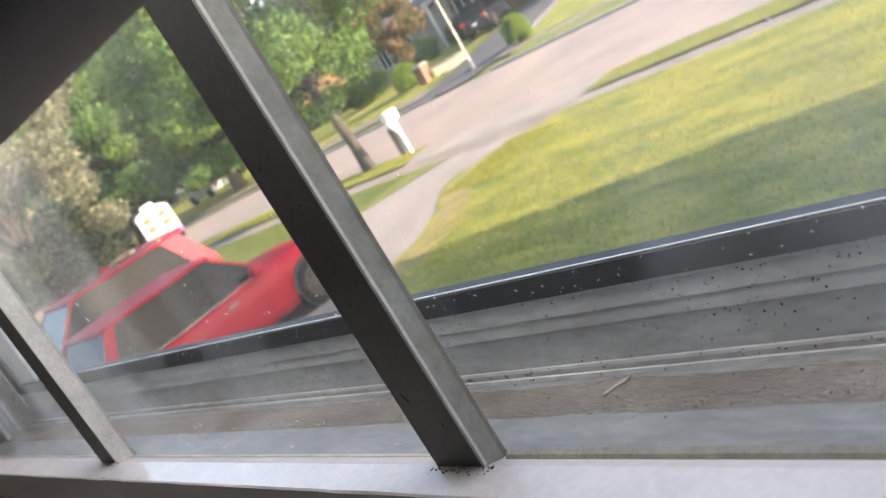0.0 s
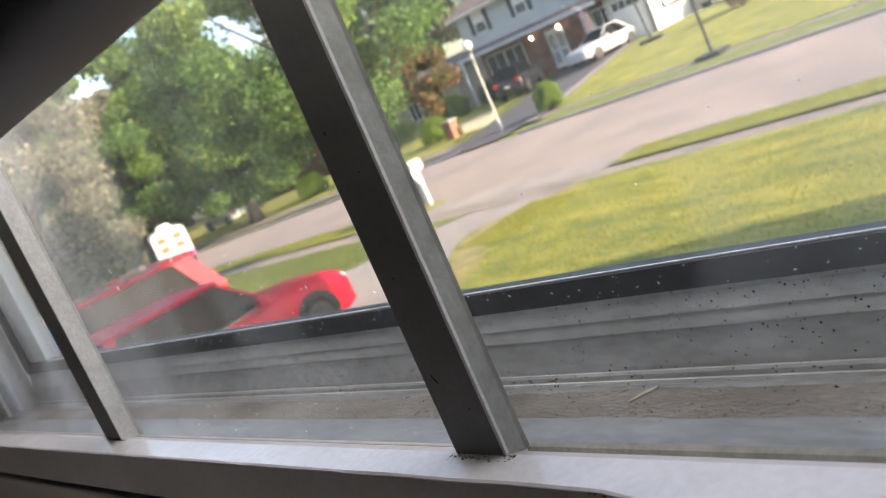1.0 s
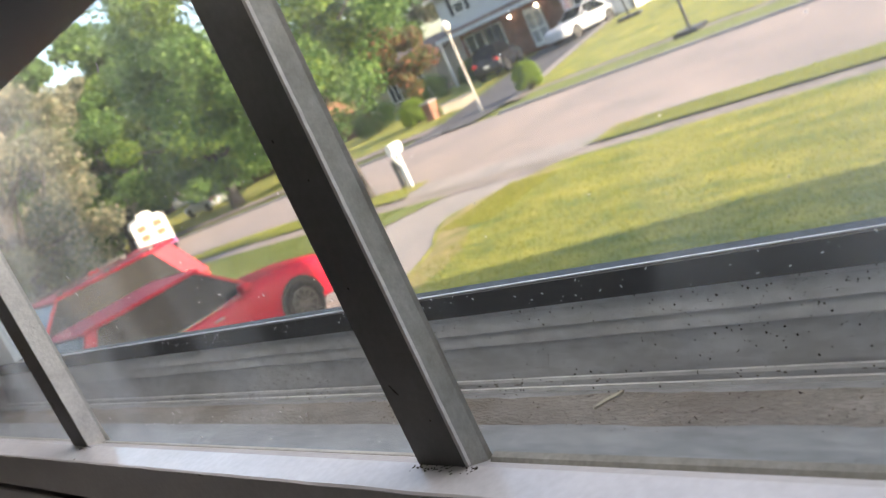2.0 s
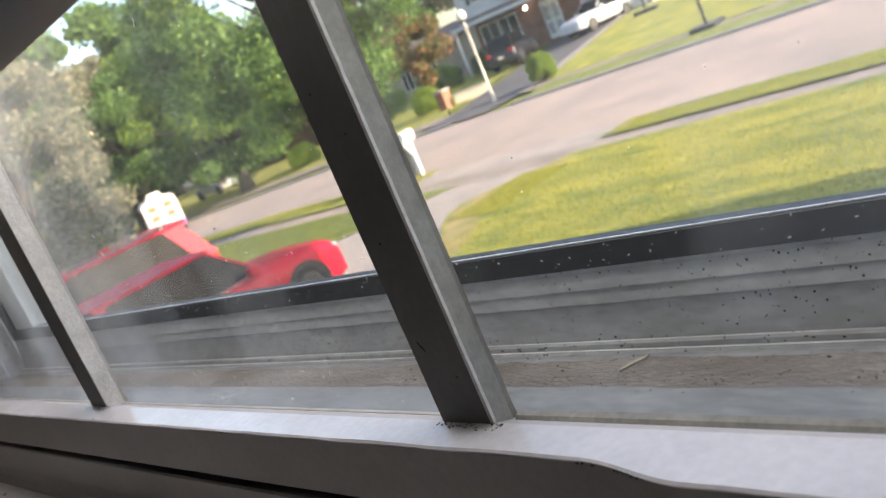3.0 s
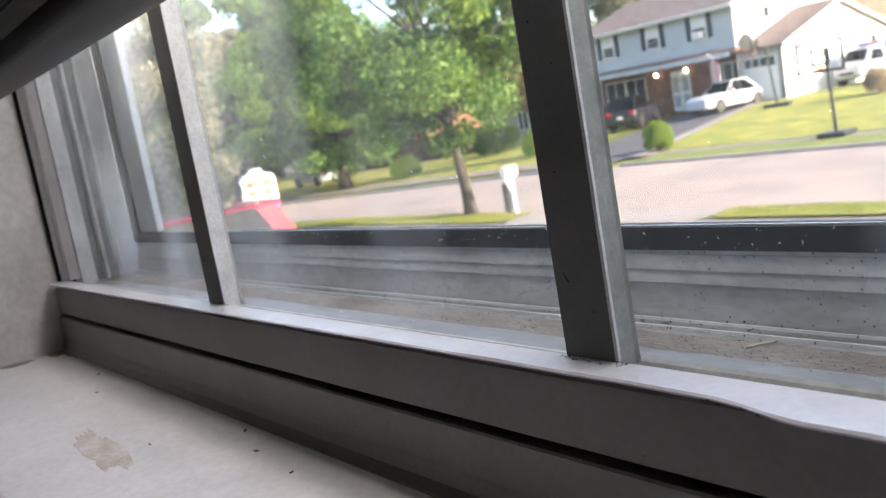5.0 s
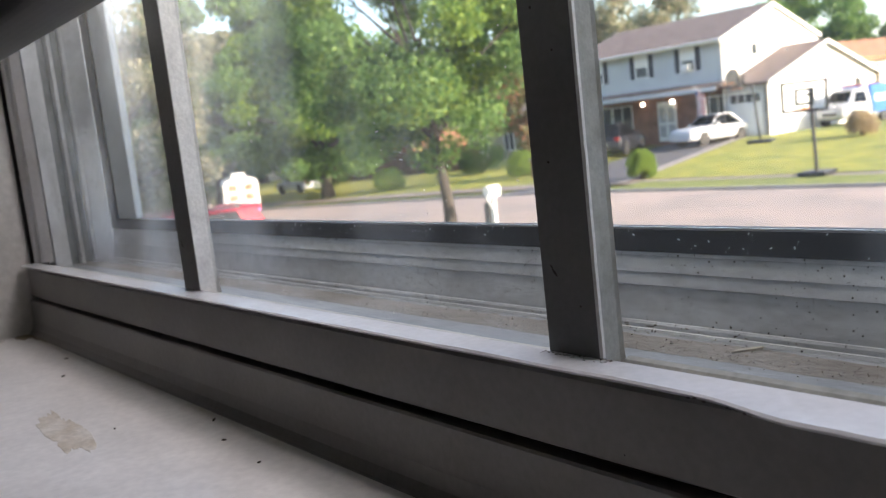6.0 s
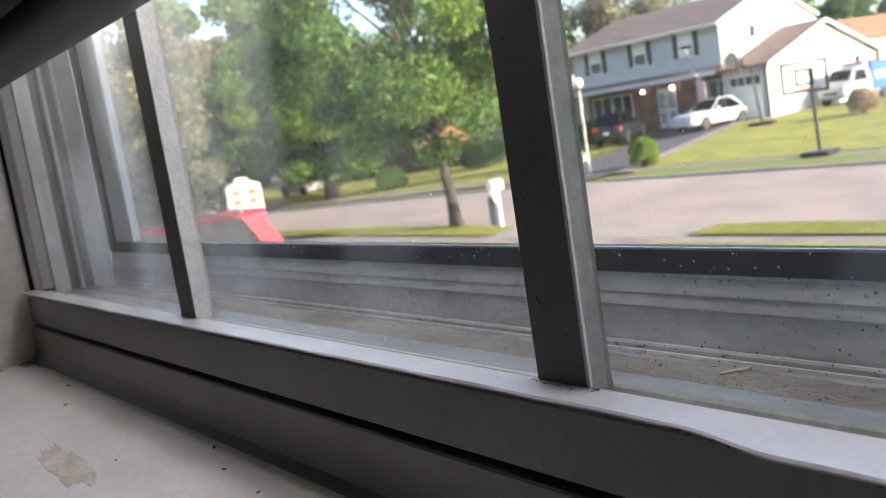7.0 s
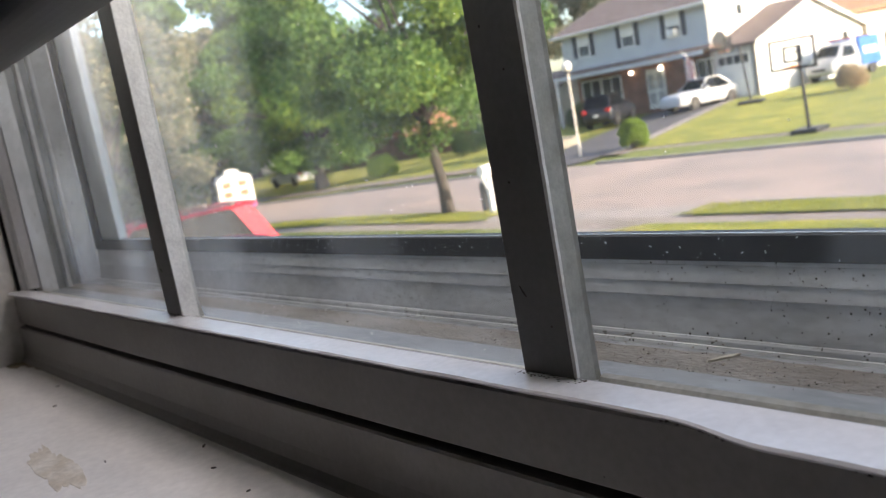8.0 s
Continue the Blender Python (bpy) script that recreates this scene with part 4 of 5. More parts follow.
        part("tail_light", box((sx * hw * 0.76 - 0.13, -h - 0.005, waist - 0.22), (sx * hw * 0.76 + 0.13, -h + 0.16, waist - 0.02), 0.03, 2), LENS_R, c, "red tail light")
        if roof_rack:
            rk = bmesh.new()
            add_tube(rk, (sx * tw * 0.92, y_rt + 0.1, H + 0.05), (sx * tw * 0.92, y_wt - 0.1, H + 0.05), 0.018, n=8)
            for yy in (y_rt + 0.15, (y_rt + y_wt) / 2, y_wt - 0.15):
                add_box(rk, (sx * tw * 0.92 - 0.018, yy - 0.04, H - 0.01), (sx * tw * 0.92 + 0.018, yy + 0.04, H + 0.05))
            part("roof_rail", rk, RIM, c, "grey roof rail")
    part("grille", box((-hw * 0.45, h - 0.09, 0.42), (hw * 0.45, h - 0.005, 0.60), 0.02), BLACKM, c)
    part("bumper", box((-hw * 0.80, h - 0.20, 0.28), (hw * 0.80, h + 0.03, 0.40), 0.04, 2), paint, c)
    part("licence_plate", box((-0.16, -h - 0.02, 0.62), (0.16, -h + 0.05, 0.74)), TRIM, c, "plain pale plate")
    if spoiler:
        part("hatch", slab([(-bw * 0.98, y_rb - 0.035, z0 - 0.02), (bw * 0.98, y_rb - 0.035, z0 - 0.02), (bw * 0.98, y_rb + 0.01, z0 - 0.02), (-bw * 0.98, y_rb + 0.01, z0 - 0.02), (-tw, y_rt - 0.035, z1), (tw, y_rt - 0.035, z1), (tw, y_rt + 0.01, z1), (-tw, y_rt + 0.01, z1)]), paint, c)
        part("spoiler", slab([(-tw, y_rt - 0.30, H - 0.06), (tw, y_rt - 0.30, H - 0.06), (tw, y_rt + 0.1, H - 0.03), (-tw, y_rt + 0.1, H - 0.03), (-tw, y_rt - 0.28, H + 0.03), (tw, y_rt - 0.28, H + 0.03), (tw, y_rt + 0.1, H + 0.01), (-tw, y_rt + 0.1, H + 0.01)]), paint, c)
        part("antenna", box((-0.03, y_rt + 0.9, H - 0.01), (0.03, y_rt + 1.12, H + 0.09), 0.02), paint, c)
    return c


car("hatchback_car", (-11.80, 5.43, ground_z(-12, 5) - 0.02), 3, 4.5, 1.80, 1.60, RED, "glossy red hatchback with chrome window trim on the driveway", suv=True)
car("estate_car", (-15.2, 5.05, ground_z(-15, 5) - 0.02), 178, 4.75, 1.90, 1.90, RED, "red estate car with grey roof rails and a spoiler", suv=True, roof_rack=True, spoiler=True)
car("saloon_car", (-27.45, 40.2, ground_z(-27, 40.2) + 0.03), 170, 4.4, 1.78, 1.50, WHITECAR, "white saloon car parked by the garage")
car("jeep_car", (-32.3, 38.6, ground_z(-32, 38.6) + 0.03), 18, 4.1, 1.8, 1.75, BLACKCAR, "dark off-road car parked in the shade of the house", suv=True)
car("saloon_car", (-58.5, 32.8, ground_z(-58, 32.8) + 0.04), 90, 4.5, 1.75, 1.5, WHITECAR, "pale car parked far up the street")

# work van with a blue panel
van = thing("work_van", (-23.2, 47.2, ground_z(-22, 45) + 0.0), 174, "white work van with a blue lettered rear panel and ladder rack", "van")
part("body", loft([(-2.2, 0.84, 0.45, 1.0, 1.84, 0.66), (-2.1, 0.90, 0.28, 1.05, 1.86, 0.70), (0.5, 0.90, 0.25, 1.05, 1.86, 0.70), (0.95, 0.90, 0.25, 1.05, 1.72, 0.66), (1.5, 0.89, 0.25, 1.0, 1.12, 0.72), (2.05, 0.82, 0.3, 0.85, 0.95, 0.66), (2.2, 0.7, 0.4, 0.62, 0.7, 0.6)]), SILVERP, van, smooth=True)
part("windscreen", slab([(-0.62, 1.42, 1.16), (0.62, 1.42, 1.16), (0.62, 1.47, 1.15), (-0.62, 1.47, 1.15), (-0.56, 0.97, 1.70), (0.56, 0.97, 1.70), (0.56, 1.02, 1.70), (-0.56, 1.02, 1.70)]), CARGLASS, van)
for sx in (-1, 1):
    part("side_window", slab([(sx * 0.80, 0.15, 1.12), (sx * 0.905, 0.15, 1.10), (sx * 0.905, 1.2, 1.10), (sx * 0.80, 1.2, 1.12), (sx * 0.66, 0.15, 1.62), (sx * 0.76, 0.15, 1.62), (sx * 0.76, 0.85, 1.62), (sx * 0.66, 0.85, 1.62)]), CARGLASS, van)
    for yy in (1.35, -1.35):
        wheel(van, sx * 0.80, yy, 0.33, 0.22, sx)
        part("arch_shadow", tube((sx * 0.70, yy, 0.34), (sx * 0.903, yy, 0.34), 0.38, n=24), BLACKM, van)
    part("headlight", box((sx * 0.6 - 0.14, 1.95, 0.74), (sx * 0.6 + 0.14, 2.14, 0.92), 0.03), LENS_W, van)
    part("wrap_panel", slab([(sx * 0.86, -2.18, 0.50), (sx * 0.965, -2.18, 0.50), (sx * 0.965, -0.30, 0.50), (sx * 0.86, -0.30, 0.50), (sx * 0.70, -2.18, 1.96), (sx * 0.83, -2.18, 1.96), (sx * 0.83, -0.30, 1.96), (sx * 0.70, -0.30, 1.96)]), BLUE, van, "blue panel with white marks")
    for k, (a, b) in enumerate(((-1.85, -1.45), (-1.38, -1.02), (-0.95, -0.55))):
        part("marking", slab([(sx * 0.87, a, 1.05), (sx * 0.955, a, 1.05), (sx * 0.955, b, 1.05), (sx * 0.87, b, 1.05), (sx * 0.82, a + 0.08, 1.36), (sx * 0.918, a + 0.08, 1.42), (sx * 0.918, b, 1.42), (sx * 0.82, b, 1.36)]), TRIM, van)
part("grille", box((-0.42, 2.10, 0.50), (0.42, 2.21, 0.66), 0.02), BLACKM, van)
for yy in (-1.7, -0.5, 0.5):
    part("rack_bar", box((-0.7, yy - 0.03, 1.95), (0.7, yy + 0.03, 2.0)), LENS_R, van)
    for sx in (-1, 1):
        part("rack_foot", box((sx * 0.62 - 0.02, yy - 0.02, 1.84), (sx * 0.62 + 0.02, yy + 0.02, 1.96)), BLACKM, van)
for sx in (-0.3, 0.3):
    part("ladder", box((sx - 0.03, -2.0, 2.0), (sx + 0.03, 0.9, 2.06)), RIM, van)

# ice-cream style truck
truck = thing("vending_truck", (-44.0, 20.9, ground_z(-44, 20.9) - 0.04), 67, "tall white vending truck with a purple skirt in the street", "truck")
part("body", prism([(-1.1, 0.80), (1.1, 0.80), (1.1, 2.35), (0.95, 2.55), (0.55, 2.65), (-0.55, 2.65), (-0.95, 2.55), (-1.1, 2.35)], "y", -2.6, 1.6, 0.03), CREAMP, truck)
truck.scale = (0.82, 0.82, 0.82)
part("skirt", box((-1.11, -2.62, 0.45), (1.11, 1.62, 0.80), 0.03), PURPLE, truck, "purple lower band")
part("cab", prism([(1.6, 0.45), (2.9, 0.45), (2.95, 1.0), (2.35, 1.25), (1.9, 2.2), (1.6, 2.3)], "x", -1.0, 1.0, 0.04), CREAMP, truck)
part("roof_sign", prism([(-0.5, 2.66), (0.5, 2.66), (0.35, 2.95), (-0.35, 2.95)], "y", -1.6, 0.4), CREAMP, truck)
for sx in (-0.5, 0.5):
    for z in (1.25, 1.85):
        part("rear_window", box((sx - 0.27, -2.66, z), (sx + 0.27, -2.58, z + 0.40), 0.02), mat("lit_tan_pane", (0.30, 0.21, 0.12), 0.3, var=0.1), truck, "tan square pane")
for sx in (-1, 1):
    part("side_hatch", box((sx * 1.10 - 0.03, -1.6, 1.45), (sx * 1.10 + 0.03, 0.4, 2.2), 0.02), CARGLASS, truck)
    for yy in (2.1, -1.6):
        wheel(truck, sx * 0.92, yy, 0.38, 0.26, sx)


# ---- trees and bushes ----
def leaves(name, clumps, count, size, material, parent, seed, label=""):
    """Many small folded leaves gathered round clump centres (x, y, z, spread)."""
    rng = np.random.default_rng(seed)
    c = np.array(clumps)
    pick = rng.integers(0, len(c), count)
    d = rng.normal(size=(count, 3))
    d /= np.linalg.norm(d, axis=1)[:, None]
    rad = rng.random(count) ** 0.45
    pos = c[pick, :3] + d * (c[pick, 3] * rad)[:, None] * np.array([1, 1, 0.72])
    u = rng.normal(size=(count, 3))
    u /= np.linalg.norm(u, axis=1)[:, None]
    w = np.cross(u, rng.normal(size=(count, 3)))
    w /= np.linalg.norm(w, axis=1)[:, None]
    s = size * (0.6 + 0.8 * rng.random(count))[:, None]
    v = np.stack([pos - u * s, pos + w * s * 0.55 + u * s * 0.1, pos + u * s, pos - w * s * 0.55 + u * s * 0.1], axis=1).reshape(-1, 3)
    f = np.arange(count * 4).reshape(-1, 4)
    me = bpy.data.meshes.new(name)
    me.from_pydata(v.tolist(), [], f.tolist())
    me.materials.append(material)
    ob = new(name, me)
    ob.parent = parent
    ob["kind"] = "stuff"
    if label:
        ob["label"] = label
    return ob


def crown_clumps(rx, ry, rz, cz, n, spread, seed, low=-1.0, lean=(0, 0)):
    rng = random.Random(seed)
    got = []
    while len(got) < n:
        x, y, z = (rng.uniform(-1, 1) for _ in range(3))
        q = x * x + y * y + z * z
        if q > 1 or q < 0.20 or z < low:
            continue
        got.append((x * rx + lean[0], y * ry + lean[1], cz + z * rz, spread * rng.uniform(0.55, 1.25)))
    return got


def tree(name, at, height, trunk, crown, n_clumps, spread, count, size, material, label, seed, lean=(0.0, 0.0), second=None, rz=0):
    """crown: radii x, y, z and the height of its middle. Limbs run from the trunk to some clumps."""
    t = thing(name, at, rz, label, "tree")
    clumps = crown_clumps(*crown, n_clumps, spread, seed, lean=lean)
    rng = random.Random(seed + 5)
    tb = bmesh.new()
    p, r = Vector((0, 0, -0.15)), trunk * 1.25
    top = crown[3] * 0.95
    k = 7
    for i in range(k):
        q = Vector((lean[0] * 0.5 * (i + 1) / k + rng.uniform(-0.06, 0.06), lean[1] * 0.5 * (i + 1) / k + rng.uniform(-0.06, 0.06), top * (i + 1) / k))
        r2 = trunk * (1 - 0.6 * (i + 1) / k)
        add_tube(tb, p, q, r, r2, 10)
        p, r = q, r2
    fork = top * 0.42
    for cl in clumps[::3]:
        e = Vector(cl[:3])
        b = Vector((lean[0] * 0.25, lean[1] * 0.25, fork + rng.random() * (top - fork) * 0.8))
        mid = b.lerp(e, 0.5) + Vector((rng.uniform(-0.3, 0.3), rng.uniform(-0.3, 0.3), rng.uniform(0.0, 0.4)))
        add_tube(tb, b, mid, trunk * 0.34, trunk * 0.2, 6)
        add_tube(tb, mid, e, trunk * 0.2, trunk * 0.06, 5)
    part("trunk", tb, BARK, t, "rough grey-brown bark")
    leaves("crown", clumps, count, size, material, t, seed)
    # lime sprays put the crown's sunlit patches into leaf colour
    if second:
        leaves("crown", [c for i, c in enumerate(clumps) if i % second[2] == 0], second[0], size, second[1], t, seed + 9, "sprays in a second leaf colour")
    return t


def G(x, y, d=0.0):
    return (x, y, ground_z(x, y) + d)


tree("street_tree", G(-19.2, 15.4, 0.02), 9, 0.175, (4.0, 4.0, 3.6, 5.75), 84, 1.0, 58000, 0.072, GREEN, "leafy green street tree on the verge", 3, (-0.5, -0.5), (17000, LIME, 4))
tree("street_tree", G(-47.6, 28.6, 0.04), 12, 0.42, (6.2, 6.2, 5.4, 6.4), 44, 1.6, 36000, 0.13, GREEN, "large dark green tree with lime sprays", 8, (-0.8, 0.2), (15000, LIME, 3))
tree("street_tree", G(-37.0, 12.2), 11, 0.35, (4.6, 4.6, 5.0, 5.2), 52, 1.25, 36000, 0.10, DUSK, "tan and grey-green tree in evening light", 12, (0, 0), (6000, DEEP, 4))
tree("street_tree", G(-33.2, 32.2, 0.04), 6, 0.13, (1.6, 1.6, 2.1, 3.3), 24, 0.8, 7000, 0.12, RUST, "small tree with rust and green leaves", 15)
far = tree("background_tree", G(-64.0, 27.5), 14, 0.45, (7.0, 7.0, 6.5, 7.6), 46, 1.9, 26000, 0.20, DUSK, "tall tan-green tree up the street", 21)
far["group"] = "background trees"
deep = tree("background_tree", G(-62.0, 58.0), 14, 0.45, (6.5, 6.5, 6.0, 7.5), 44, 1.7, 24000, 0.21, GREEN, "tall dark green tree behind the houses", 23)
deep["group"] = "background trees"
# the two at x 22 and 30 are unseen, added to shade the road
for i, (x, y, k, src) in enumerate(((-76, 33, 1.1, 0), (-92, 47, 1.3, 0), (-84, 14, 1.2, 0), (-58, 9.5, 0.9, 0), (-104, 30, 1.5, 0), (-72, 44, 0.8, 1), (-82, 62, 1.0, 1), (-54, 66, 1.02, 0), (-46, 67, 0.72, 1), (-37, 71, 0.80, 1), (-50, 86, 0.95, 1),
                                    (-31, 80, 0.85, 1), (-24, 74, 0.72, 1), (-15, 74, 0.85, 1), (-62, 88, 0.9, 1), (-8, 88, 0.8, 1), (4, 84, 0.8, 1), (-60, 27.2, 1.25, 1), (-74, 13.0, 1.5, 0), (22, 25.4, 0.62, 0), (30, 21.5, 0.5, 1), (-70, 24.0, 0.55, 1), (-110, 60, 1.6, 1), (-95, 5, 1.3, 0))):
    c = copy_thing((far, deep)[src], Matrix.Translation(G(x, y)) @ Matrix.Rotation(i * 1.3, 4, "Z") @ Matrix.Diagonal((k, k, k, 1)))


def bush(at, r, h, material, label, seed, count=15000, size=0.034):
    b = thing("bush", at, 0, label, "bush")
    tb = bmesh.new()
    for k in range(5):
        a = k * 1.26
        add_tube(tb, (0.05 * math.cos(a), 0.05 * math.sin(a), -0.05), (r * 0.5 * math.cos(a), r * 0.5 * math.sin(a), h * 0.6), 0.025, 0.01, 5)
    part("stem", tb, BARK, b)
    rng = random.Random(seed)
    cl = []
    for _ in range(64):
        a, z = rng.uniform(0, 6.28), rng.random()
        q = r * 0.72 * math.sqrt(max(0.12, 1 - (z * 1.6 - 0.62) ** 2))
        cl.append((q * math.cos(a), q * math.sin(a), 0.16 + z * h * 0.82, r * 0.36))
    leaves("foliage", cl, count, size, material, b, seed)
    return b


bush(G(-22.2, 27.75, 0.03), 0.60, 1.08, LIME, "clipped round yellow-green bush beside the drive", 31)
bush(G(-33.0, 31.6, 0.04), 0.85, 1.25, LIME, "rounded lime bush by the far pavement", 32)
bush(G(-42.5, 29.8, 0.04), 1.0, 1.2, LIME, "rounded lime bush near the fence", 33)
bush(G(-18.4, 38.2, 0.04), 0.70, 0.95, STRAW, "straw-coloured ornamental grass clump on the lawn", 34, 5000, 0.045)
bush(G(-36.0, 40.6, 0.04), 1.2, 1.3, DEEP, "dark green shrub against the house", 35)
bush(G(-38.6, 39.0, 0.04), 1.3, 1.5, DEEP, "dark green shrub against the house", 36)
bush(G(-27.2, 41.0, 0.0), 0.45, 0.9, DEEP, "small dark shrub beside the garage", 37, 1500)
bush(G(-40.5, 35.5, 0.04), 1.5, 2.0, DEEP, "dark green shrub in front of the cream house", 38)


# ---- house across the street ----
HZ = -1.85
house = thing("house", (0, 0, 0), 0, "two-storey blue-grey house with brown roof and white sunlit gable", "house")
FY = 42.0
part("wall", box((-38.2, FY, 1.0), (-27.52, 52, 3.4)), SIDING, house, "blue-grey lapped siding")
k = 0
z = 1.02
while z < 3.36:
    part("siding_board", prism([(FY - 0.012, z), (FY - 0.035, z + 0.005), (FY - 0.012, z + 0.17)], "x", -38.2, -27.5), SIDING, house)
    z += 0.19
part("wall", box((-38.2, FY + 0.9, HZ - 0.4), (-27.52, 52, 1.0)), BRICK, house, "red brick ground floor under the overhang")
part("gable_wall", prism([(42.0, HZ - 0.4), (51.6, HZ - 0.4), (51.6, 3.5), (46.8, 5.20), (42.0, 3.5)], "x", -27.52, -27.45), WHITEW, house, "white gable wall in full sun")
part("roof", slab([(-38.6, 41.5, 3.30), (-27.3, 41.5, 3.30), (-27.3, 46.8, 5.17), (-38.6, 46.8, 5.17), (-38.6, 41.5, 3.46), (-27.3, 41.5, 3.46), (-27.3, 46.8, 5.37), (-38.6, 46.8, 5.37)]), ROOF, house, "brown shingle slope")
part("roof", slab([(-38.6, 46.8, 5.17), (-27.3, 46.8, 5.17), (-27.3, 51.9, 3.33), (-38.6, 51.9, 3.33), (-38.6, 46.8, 5.37), (-27.3, 46.8, 5.37), (-27.3, 51.9, 3.49), (-38.6, 51.9, 3.49)]), ROOF, house)
part("fascia", box((-38.6, 41.44, 3.26), (-27.3, 41.50, 3.44)), TRIM, house)
part("gutter", box((-38.6, 41.33, 3.34), (-27.3, 41.44, 3.44), 0.02), TRIM, house)
part("downpipe", tube((-27.62, 41.95, HZ), (-27.62, 41.95, 3.35), 0.05, n=8), TRIM, house)
for sgn, ya, za, yb, zb in ((1, 41.5, 3.28, 46.8, 5.15), (-1, 46.8, 5.15, 51.9, 3.31)):
    part("bargeboard", slab([(-27.31, ya, za), (-27.25, ya, za), (-27.25, yb, zb), (-27.31, yb, zb), (-27.31, ya, za + 0.2), (-27.25, ya, za + 0.2), (-27.25, yb, zb + 0.2), (-27.31, yb, zb + 0.2)]), TRIM, house)
part("porch_roof", slab([(-38.4, 40.9, 0.78), (-27.4, 40.9, 0.78), (-27.4, FY, 1.02), (-38.4, FY, 1.02), (-38.4, 40.9, 0.92), (-27.4, 40.9, 0.92), (-27.4, FY, 1.22), (-38.4, FY, 1.22)]), ROOF, house, "shingled porch skirt")
part("porch_fascia", box((-38.4, 40.86, 0.72), (-27.4, 40.90, 0.94)), SIDING, house)
for x in (-38.2,):
    part("porch_post", box((x - 0.07, 40.95, HZ - 0.3), (x + 0.07, 41.09, 0.80), 0.01), TRIM, house)
for xc in (-36.4, -33.0, -29.8):
    w = part("window", box((xc - 0.42, FY - 0.03, 2.0), (xc + 0.42, FY + 0.02, 3.2)), DARKGLASS, house, "dark sash window")
    wf = bmesh.new()
    for lo, hi in (((-0.48, 1.94), (0.48, 2.02)), ((-0.48, 3.18), (0.48, 3.27)), ((-0.48, 2.02), (-0.40, 3.18)), ((0.40, 2.02), (0.48, 3.18)), ((-0.40, 2.57), (0.40, 2.63))):
        add_box(wf, (xc + lo[0], FY - 0.07, lo[1]), (xc + hi[0], FY - 0.025, hi[1]))
    part("frame", wf, TRIM, w)
    part("blind", box((xc - 0.40, FY - 0.036, 2.63), (xc + 0.40, FY - 0.031, 3.18)), TRIM, w, "pale lowered blind")
    for sx in (-1, 1):
        part("shutter", box((xc + sx * 0.68 - 0.17, FY - 0.06, 1.94), (xc + sx * 0.68 + 0.17, FY - 0.012, 3.26), 0.01), SHUTTER, house, "dark louvred shutter")
part("air_conditioner", box((-30.05, FY - 0.45, 2.02), (-29.55, FY - 0.02, 2.38), 0.02), TRIM, house)
# ground floor: windows, door, porch lamps
for xc, wd in ((-37.0, 0.7), (-35.4, 0.7), (-28.6, 0.55)):
    w = part("window", box((xc - wd, FY + 0.85, -0.95), (xc + wd, FY + 0.91, 0.40)), DARKGLASS, house)
    wf = bmesh.new()
    for lo, hi in (((-wd - 0.07, -1.02), (wd + 0.07, -0.94)), ((-wd - 0.07, 0.39), (wd + 0.07, 0.48)), ((-wd - 0.07, -0.94), (-wd, 0.39)), ((wd, -0.94), (wd + 0.07, 0.39)), ((-0.03, -0.94), (0.03, 0.39))):
        add_box(wf, (xc + lo[0], FY + 0.81, lo[1]), (xc + hi[0], FY + 0.87, hi[1]))
    part("frame", wf, TRIM, w)
door = part("door", box((-32.75, FY + 0.82, HZ), (-31.45, FY + 0.90, 0.45), 0.01), TRIM, house, "white front door with a wreath")
for sx in (-0.33, 0.33):
    for z0, z1 in ((HZ + 0.25, HZ + 0.95), (HZ + 1.1, HZ + 2.0)):
        part("door_panel", box((-32.1 + sx - 0.22, FY + 0.79, z0), (-32.1 + sx + 0.22, FY + 0.83, z1), 0.02), LENS_W, door)
wr = bmesh.new()
for i in range(16):
    a = i * math.pi / 8
    bmesh.ops.create_icosphere(wr, subdivisions=1, radius=0.08, matrix=Matrix.Translation((-32.1 + 0.22 * math.cos(a), FY + 0.76, -0.35 + 0.22 * math.sin(a))))
part("wreath", wr, BARE, door, "tan wreath")
for x in (-33.7, -31.55):
    bp = part("porch_lamp", box((x - 0.05, FY + 0.78, 0.30), (x + 0.05, FY + 0.90, 0.60), 0.01), BLACKM, house)
    gbm = bmesh.new()
    bmesh.ops.create_uvsphere(gbm, u_segments=12, v_segments=8, radius=0.11, matrix=Matrix.Translation((x, FY + 0.70, 0.44)))
    part("bulb", gbm, LAMPGLOW, bp, "lit warm bulb", True)
# brick courses picked out between door and window
for j in range(13):
    for i in range(7):
        x0 = -34.55 + i * 0.235 + (0.117 if j % 2 else 0)
        if x0 + 0.22 > -32.85:
            continue
        part("brick", box((x0, FY + 0.885, HZ + 0.02 + j * 0.172), (x0 + 0.222, FY + 0.905, HZ + 0.18 + j * 0.172)), BRICK, house)
# garage wing
part("garage_wall", prism([(42.0, HZ - 0.4), (53.6, HZ - 0.4), (53.6, 0.86), (47.8, 2.72), (42.0, 0.86)], "x", -25.16, -25.04), WHITEW, house, "white garage gable in full sun")
part("garage_wall", box((-27.44, 42.0, HZ - 0.4), (-25.17, 42.12, 0.86)), SIDING, house)
part("garage_roof", slab([(-27.43, 41.6, 0.74), (-24.75, 41.6, 0.74), (-24.75, 47.8, 2.74), (-27.43, 47.8, 2.74), (-27.43, 41.6, 0.90), (-24.75, 41.6, 0.90), (-24.75, 47.8, 2.90), (-27.43, 47.8, 2.90)]), ROOF, house)
